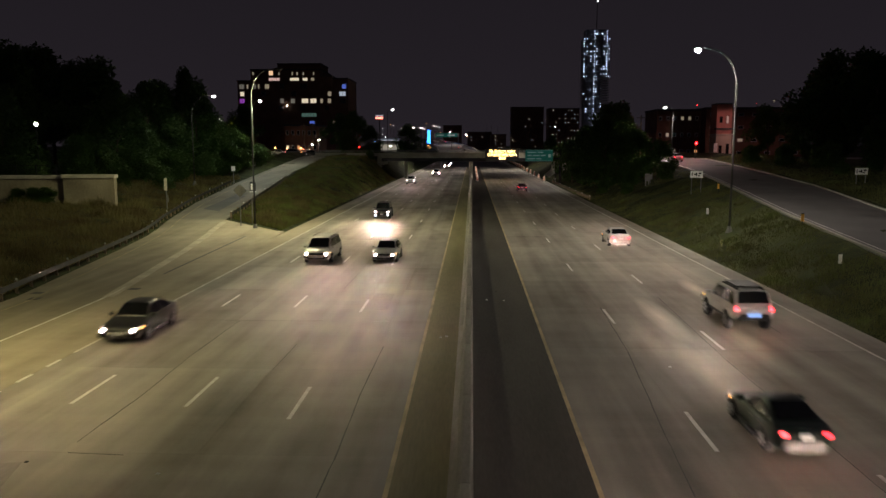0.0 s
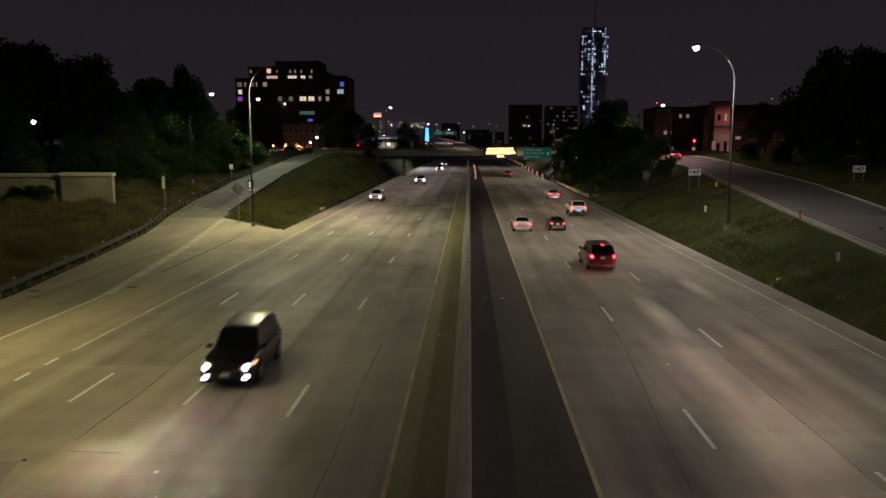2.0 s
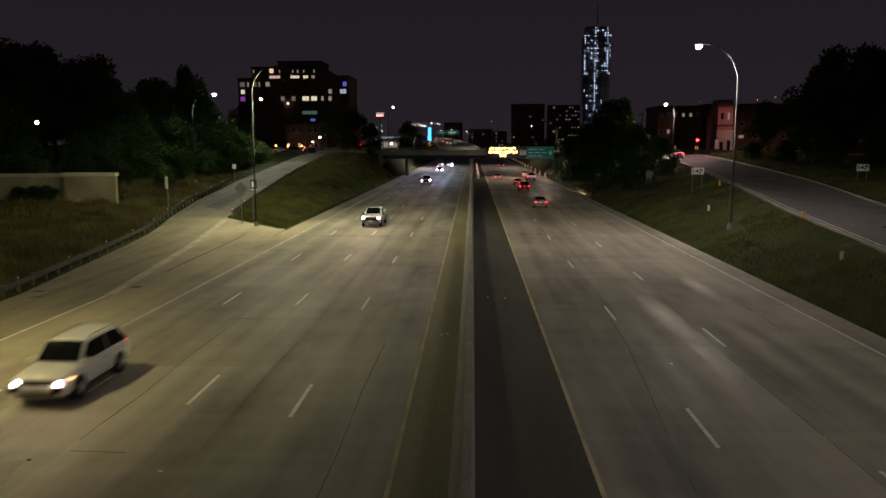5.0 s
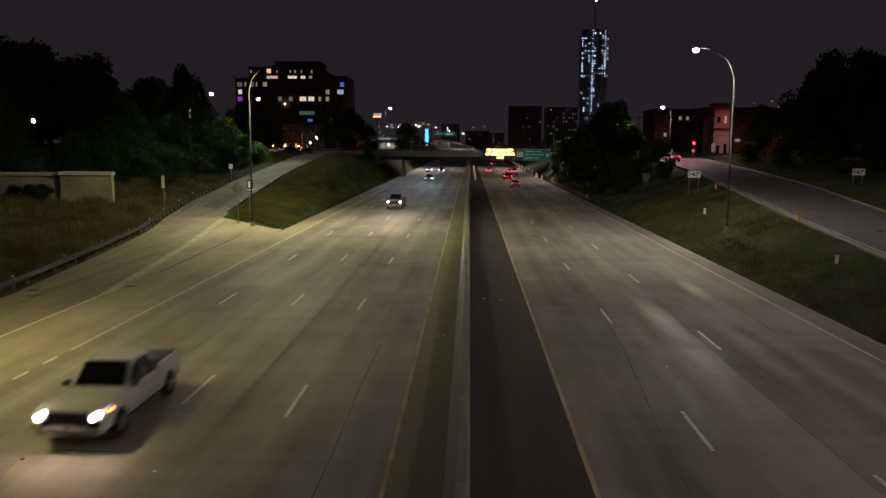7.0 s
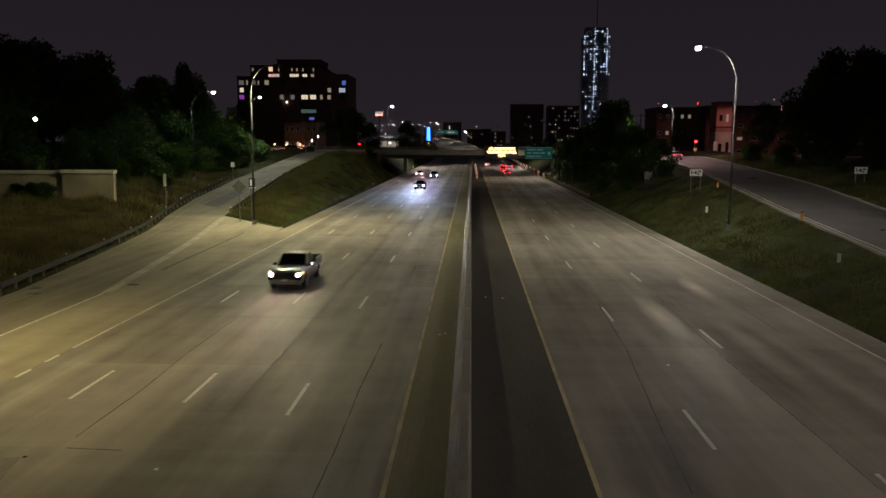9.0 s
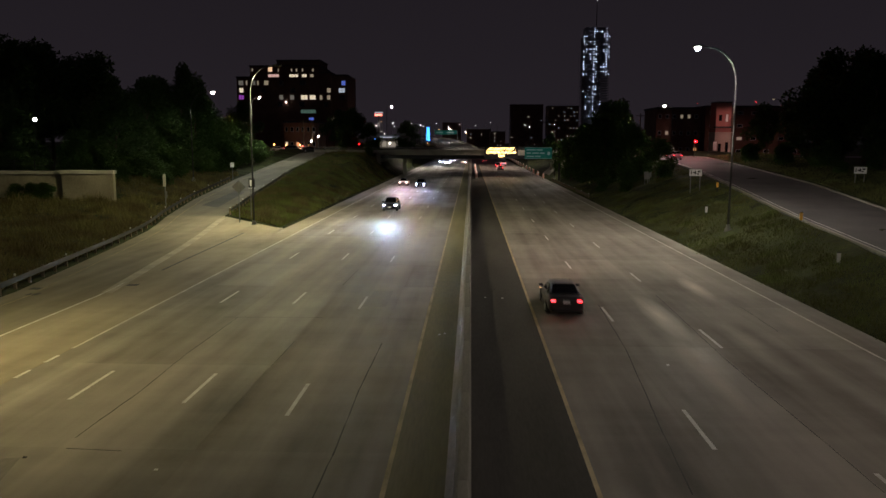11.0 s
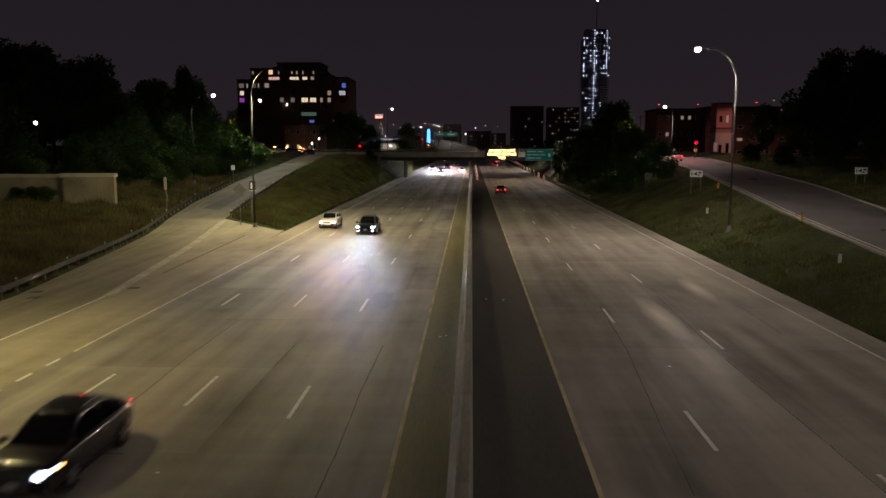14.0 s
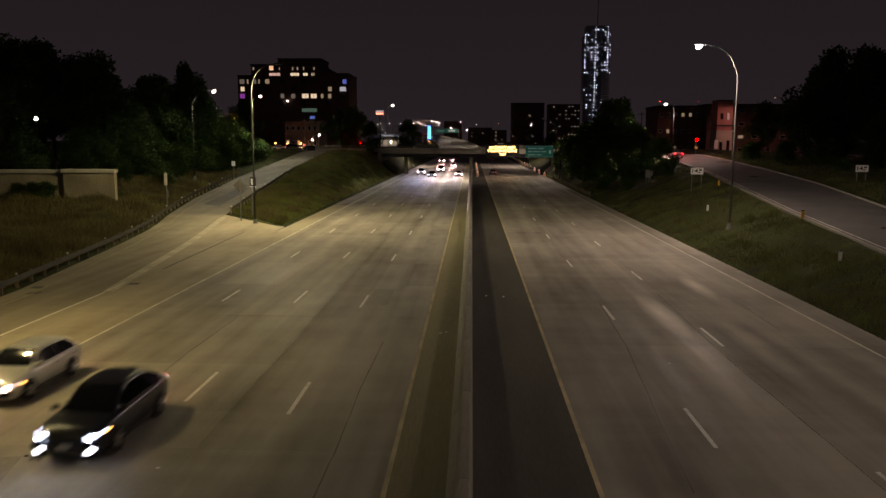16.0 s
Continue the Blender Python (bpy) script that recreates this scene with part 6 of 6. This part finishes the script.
def build_city():
    W, D, C = WIN_WARM, WIN_DIM, WIN_COOL
    for x0, x1, y, z1, fl, ba, lit, seed, text in ((33, 60, 640, 40, 14, 10, 0.05, 5, "dark distant apartment slab with few lit windows"), (60, 84, 600, 37, 12, 10, 0.4, 6, "distant apartment block with cool lit windows"),
                                                   (-34, -12, 900, 32, 8, 7, 0.06, 7, "dark distant office block"), (-6, 26, 1000, 26, 6, 9, 0.08, 17, "dark distant office block behind the viaduct"), (20, 36, 800, 20, 5, 5, 0.2, 19, "low distant building with cool lit windows")):
        b = thing("distant_building", text, "building", "skyline buildings")
        block(b, x0, x1, y, y + 20, 0, z1, BRICK, fl, ba, lit, seed, False, [D, D, C, WIN_WARM], win=(0.26, 0.17))
    r = thing("red_building", "pale corner building, red signal light in its wall colour, stone base", "building", at=pose(1.1, 0, 0))
    part("wall", Mesh().box(60.7, 64.5, 195, 199.6, 11.4, 18.7), SIGNAL_LIT_WALL, r)
    part("roof", Mesh().box(60.6, 64.6, 194.9, 199.7, 18.7, 19.0), ROOF, r)
    part("base", Mesh().box(60.6, 64.6, 194.8, 199.6, 4.5, 11.1), PALE_WALL, r, "pale stone base")
    part("ledge", Mesh().box(60.4, 64.9, 194.4, 199.6, 11.1, 11.4, 0.05), PALE_WALL, r)
    part("ledge", Mesh().box(60.5, 65.0, 194.5, 196, 12.4, 12.8, 0.05), ROOF, r)
    for x, z0, z1, light in ((63.4, 14.0, 15.8, WIN_FAINT), (61.8, 14.2, 15.6, DARK_GLASS), (61.8, 6.2, 8.4, DARK_GLASS), (63.6, 6.2, 8.8, DARK_GLASS)):
        front = 194.94 if z0 > 10 else 194.74
        w = part("window", Mesh().box(x - 0.42, x + 0.42, front, front + 0.1, z0 - 0.1, z1 + 0.1), BRICK, r)
        part("pane", Mesh().box(x - 0.3, x + 0.3, front - 0.02, front - 0.004, z0, z1), light, w)
    part("notice_panel", Mesh().box(60.1, 61.0, 194.4, 194.6, 6.8, 9.0), SIGN_WHITE, r, "pale notice panel")
    for x0, x1, y, z1, fl, ba, lit, seed in ((49.5, 61.0, 206, 17.6, 3, 6, {(2, 3): D, (2, 4): D, (0, 2): D, (0, 5): SMALL_ORANGE, (1, 1): D}, 23), (65.2, 92, 215, 18.5, 4, 7, {(3, 1): WIN_COOL, (1, 2): D}, 24)):
        q = thing("street_building", "dark brick building with few lit windows near the junction", "building")
        for bx in ((x0 + 0.6, x1 - 0.6) if x0 < 60 else (x0 + 14,)):
            part("beacon_mast", Mesh().tube([(bx, y + 1, z1 + 0.4), (bx, y + 1, z1 + 1.5)], 0.05, 6), DARK_METAL, q)
            part("roof_beacon", Mesh().tube([(bx, y + 1, z1 + 1.5), (bx, y + 1, z1 + 1.6)], [0.045, 0.045], 6), BEACON, q, "small red roof beacon")
        block(q, x0, x1, y, y + 14, 4.5, z1, BRICK, fl, ba, lit, seed, win=(0.34, 0.2))
    # far street lights
    rnd = random.Random(12)
    for k in range(64):
        y = rnd.uniform(420, 900)
        px = rnd.uniform(650, 1000) if k < 34 else rnd.uniform(650, 780)
        h = max(6.0, 8.47 + (rnd.uniform(28, 36) if k % 3 else rnd.uniform(14, 40)) * y / 1330 - STREET)
        rr = rnd.choice((0.035, 0.05, 0.06, 0.1))
        s = thing("distant_lamp", "tiny distant street lamp glowing over the city", "street lamp", "distant city lamps", at=pose((px - 835) / 1330 * y, y, STREET - 0.3))
        part("pole", Mesh().tube([(0, 0, 0), (0, 0, h)], 0.12, 5), POLE, s)
        part("head", Mesh().tube([(0, 0, h - 0.1), (0, 0, h + 0.3)], [rr, rr], 6), WHITE_GLOW if k % 9 else ORANGE_GLOW, s)
    c = thing("light_column", "blue floodlit column beside the far viaduct", "monument", at=pose(-38.5, 680, 0))
    part("shaft", Mesh().tube([(0, 0, 10), (0, 0, 22)], [1.6, 1.2], 10), BLUE_GLOW, c, "blue glowing shaft")
    part("foot", Mesh().tube([(0, 0, 0), (0, 0, 10)], [2.4, 2.1], 10), BRIDGE_CONC, c)
    part("foot_light", Mesh().box(-0.5, 3.5, -2.6, -2.4, 8.2, 9.8), ORANGE_GLOW, c)
    g = thing("gantry_sign", "dim green overhead sign on a gantry over the far viaduct", "sign", at=pose(-22.0, 660, 9.5))
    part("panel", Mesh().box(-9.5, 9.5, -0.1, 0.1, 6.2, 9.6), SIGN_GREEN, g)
    for x in (-5.5, 4.0):
        part("legend_bar", Mesh().box(x - 3, x + 3, -0.14, -0.101, 7.4, 8.4), SIGN_BAR, g)
    for x in (-10.2, 10.2):
        part("post", Mesh().tube([(x, 0.3, -9.5), (x, 0.3, 9.4)], 0.3, 8), GALV, g)
    p = thing("pole_sign", "tall lit roadside sign with red bars under a white top", "sign", at=pose(-36.5, 300, 5))
    part("pole", Mesh().tube([(0, 0, 0), (0, 0, 15)], 0.2, 8), POLE, p)
    part("panel", Mesh().box(-1.5, 1.5, -0.3, 0.3, 14.9, 15.4), WIN_COOL, p)
    for k in range(4):
        part("red_bar", Mesh().box(-1.45 + 0.75 * k, -0.95 + 0.75 * k, -0.34, -0.302, 13.9, 14.6), RED_GLOW, p)
    part("red_backing", Mesh().box(-1.5, 1.5, -0.3, 0.3, 13.7, 14.8), DARK_METAL, p)


def build_service_station():
    s = thing("service_station", "brightly lit filling station canopy beyond the street", "building", at=pose(-33.2, 306, STREET))
    part("canopy", Mesh().box(-4.2, 4.2, -2.5, 4, 4.6, 5.4), GREY_WALL, s)
    part("canopy_light", Mesh().box(-3.9, 3.9, -2.2, 3.7, 4.55, 4.595), CANOPY_GLOW, s, "glowing white soffit")
    part("fascia", Mesh().box(-4.25, 4.25, -2.56, -2.51, 4.7, 5.2), FASCIA_GLOW, s)
    for x in (-3, 3):
        part("column", Mesh().tube([(x, 0, 0), (x, 0, 4.6)], 0.2, 8), GALV, s)
    part("kiosk", Mesh().box(-6, 6, 8, 14, 0, 4), PALE_WALL, s)
    part("shop_window", Mesh().box(-4.5, 4.5, 7.9, 7.99, 0.6, 3.0), SHOP_GLOW, s)


def traffic_signal(x, y, z, up, label):
    s = thing("traffic_signal", label, "traffic light", at=pose(x, y, z))
    part("pole", Mesh().tube([(0, 0.25, 0), (0, 0.25, up)], 0.09, 8), POLE, s)
    part("housing", Mesh().box(-0.2, 0.2, -0.1, 0.15, up - 1.1, up, 0.03), DARK_METAL, s)
    for k, m in enumerate((RED_LENS, AMBER_OFF, GREEN_OFF)):
        part("lens", Mesh().tube([(0, -0.14, up - 0.2 - 0.35 * k), (0, -0.1, up - 0.2 - 0.35 * k)], 0.19, 12), m, s, "glowing red lens" if k == 0 else "")
        part("visor", Mesh().box(-0.17, 0.17, -0.3, -0.1, up - 0.05 - 0.35 * k, up - 0.03 - 0.35 * k), DARK_METAL, s)


def build_street_life():
    traffic_signal(43.5, 149, STREET, 3.2, "traffic signal on a post showing red")
    traffic_signal(37.0, 168, STREET, 4.0, "traffic signal beyond the junction showing red")
    traffic_signal(-30.5, 206, STREET, 2.4, "small traffic signal showing red near the overpass")
    for kind, col, x, y, z, turn, head, tail, text in (("sedan", "silver", 36.6, 138, off_ramp_z(138), 180, TAIL_DIM, BRAKE, "silver sedan waiting with brake lights on"), ("sedan", "black", -41.5, 196, STREET + 0.02, 90, WIN_WARM, TAIL, "dark sedan crossing on the street"),
                                                       ("suv", "dark_grey", -47, 200, STREET + 0.02, 90, WIN_WARM, TAIL, "parked dark crossover by the street"), ("sedan", "white", -53, 208, STREET + 0.02, 90, ORANGE_GLOW, TAIL, "parked pale sedan by the street"),
                                                       ("hatch", "silver", -46, 213, STREET + 0.02, 90, WIN_WARM, BRAKE, "parked silver hatchback with red lights")):
        v, half = vehicle(kind, text, PAINTS[col], head, tail)
        tagged(v, group="standing cars")
        v.matrix_basis = pose(x, y, z, 0, 0, turn)
    for x, y, z, m, text in ((-42.3, 209, 9.9, WHITE_GLOW, "white"), (-52.5, 214, 7.4, ORANGE_GLOW, "orange"), (-33.5, 262, 9.5, BLUE_GLOW, "blue"), (-44.6, 211, 8.6, WHITE_GLOW, "white"), (-47.2, 212, 7.2, RED_GLOW, "red"), (-56.5, 216, 7.6, ORANGE_GLOW, "orange"), (-49.5, 218, 7.5, ORANGE_GLOW, "orange"), (-55.5, 95, 11.0, WHITE_GLOW, "white"), (-34, 262, 8.2, ORANGE_GLOW, "orange"), (-30, 280, 8.0, WHITE_GLOW, "white"), (-37, 290, 7.5, BLUE_GLOW, "blue")):
        s = thing("lamp_post", f"short lamp post with a {text} globe", "lamp", at=pose(x, y, min(z - 1, STREET)))
        part("post", Mesh().tube([(0, 0, 0), (0, 0, z - min(z - 1, STREET))], 0.06, 6), DARK_METAL, s)
        part("globe", Mesh().tube([(0, 0, z - min(z - 1, STREET)), (0, 0, z - min(z - 1, STREET) + 0.2), (0, 0, z - min(z - 1, STREET) + 0.42)], [0.14, 0.26, 0.12], 8), m, s)
    street_lamp(-59.4, 182.6, STREET, 9.4, 0.5, 0, 300, (1.0, 0.45, 0.18), AMBER_OFF, "slim orange-lit lamp beside a small tree", cone=170)
    for x, y, h in ((-46.2, 208, 8.6), (-43.6, 207, 8.6), (36.5, 166, 9), (-62, 208, 8)):
        s = thing("utility_pole", "plain timber utility pole beside the street", "pole", at=pose(x, y, STREET))
        part("shaft", Mesh().tube([(0, 0, -0.2), (0, 0, h)], [0.16, 0.11], 8), WOOD, s)
        part("cross_arm", Mesh().box(-0.9, 0.9, -0.06, 0.06, h - 0.6, h - 0.45), WOOD, s)


def build_viaduct_traffic():
    for kind, col, x0, y0, z0, x1, y1, z1, text in (("sedan", "silver", -9, 560, 6.7, -64, 900, 15.5, "silver sedan climbing the far viaduct"), ("suv", "white", -24, 700, 11.0, -96, 1020, 17.8, "white crossover climbing the far viaduct"),
                                                    ("hatch", "dark_grey", -5, 500, 4.7, -52, 830, 14.1, "dark hatchback climbing the far viaduct"), ("sedan", "white", -40, 790, 13.0, -118, 1090, 18.7, "white sedan climbing the far viaduct")):
        v, half = vehicle(kind, text, PAINTS[col], TAIL_DIM, BRAKE)
        turn = 180 - math.degrees(math.atan2(x1 - x0, y1 - y0))
        MOVES.append((v, [(0, pose(x0, y0, z0, 0, 0, turn)), (16, pose(x1, y1, z1, 0, 0, turn))]))


def build_litter():
    """Small scraps and studs on the pavement."""
    for x, y in ((7.67, 28.4), (-8.14, 18.3), (1.44, 43.3), (1.79, 40.7), (0.85, 40.9), (-1.35, 32.6), (-1.1, 32.8), (-12.0, 18.9)):
        tagged(part("litter", Mesh().box(x - 0.05, x + 0.06, y - 0.04, y + 0.05, 0.0, 0.02, 0.01), SIGN_WHITE if y not in (43.3, 18.9) else RUBBER), "small pale scrap lying on the pavement", "litter")


build_ground()
ROAD = build_roads()
build_ramps()
build_barrier()
build_far_bridge()
build_near_bridge()
build_far_viaduct()
build_guardrails()
build_wall()
build_lamps()
build_message_sign()
build_green_sign()
build_signs()
build_drums()
build_traffic()
build_apartments()
build_tower()
build_city()
build_service_station()
build_street_life()
build_viaduct_traffic()
build_trees()
build_grass()
build_litter()
build_slabs(ROAD)


def motions():
    for ob, keys in MOVES:
        walk(ob, keys)


motions()
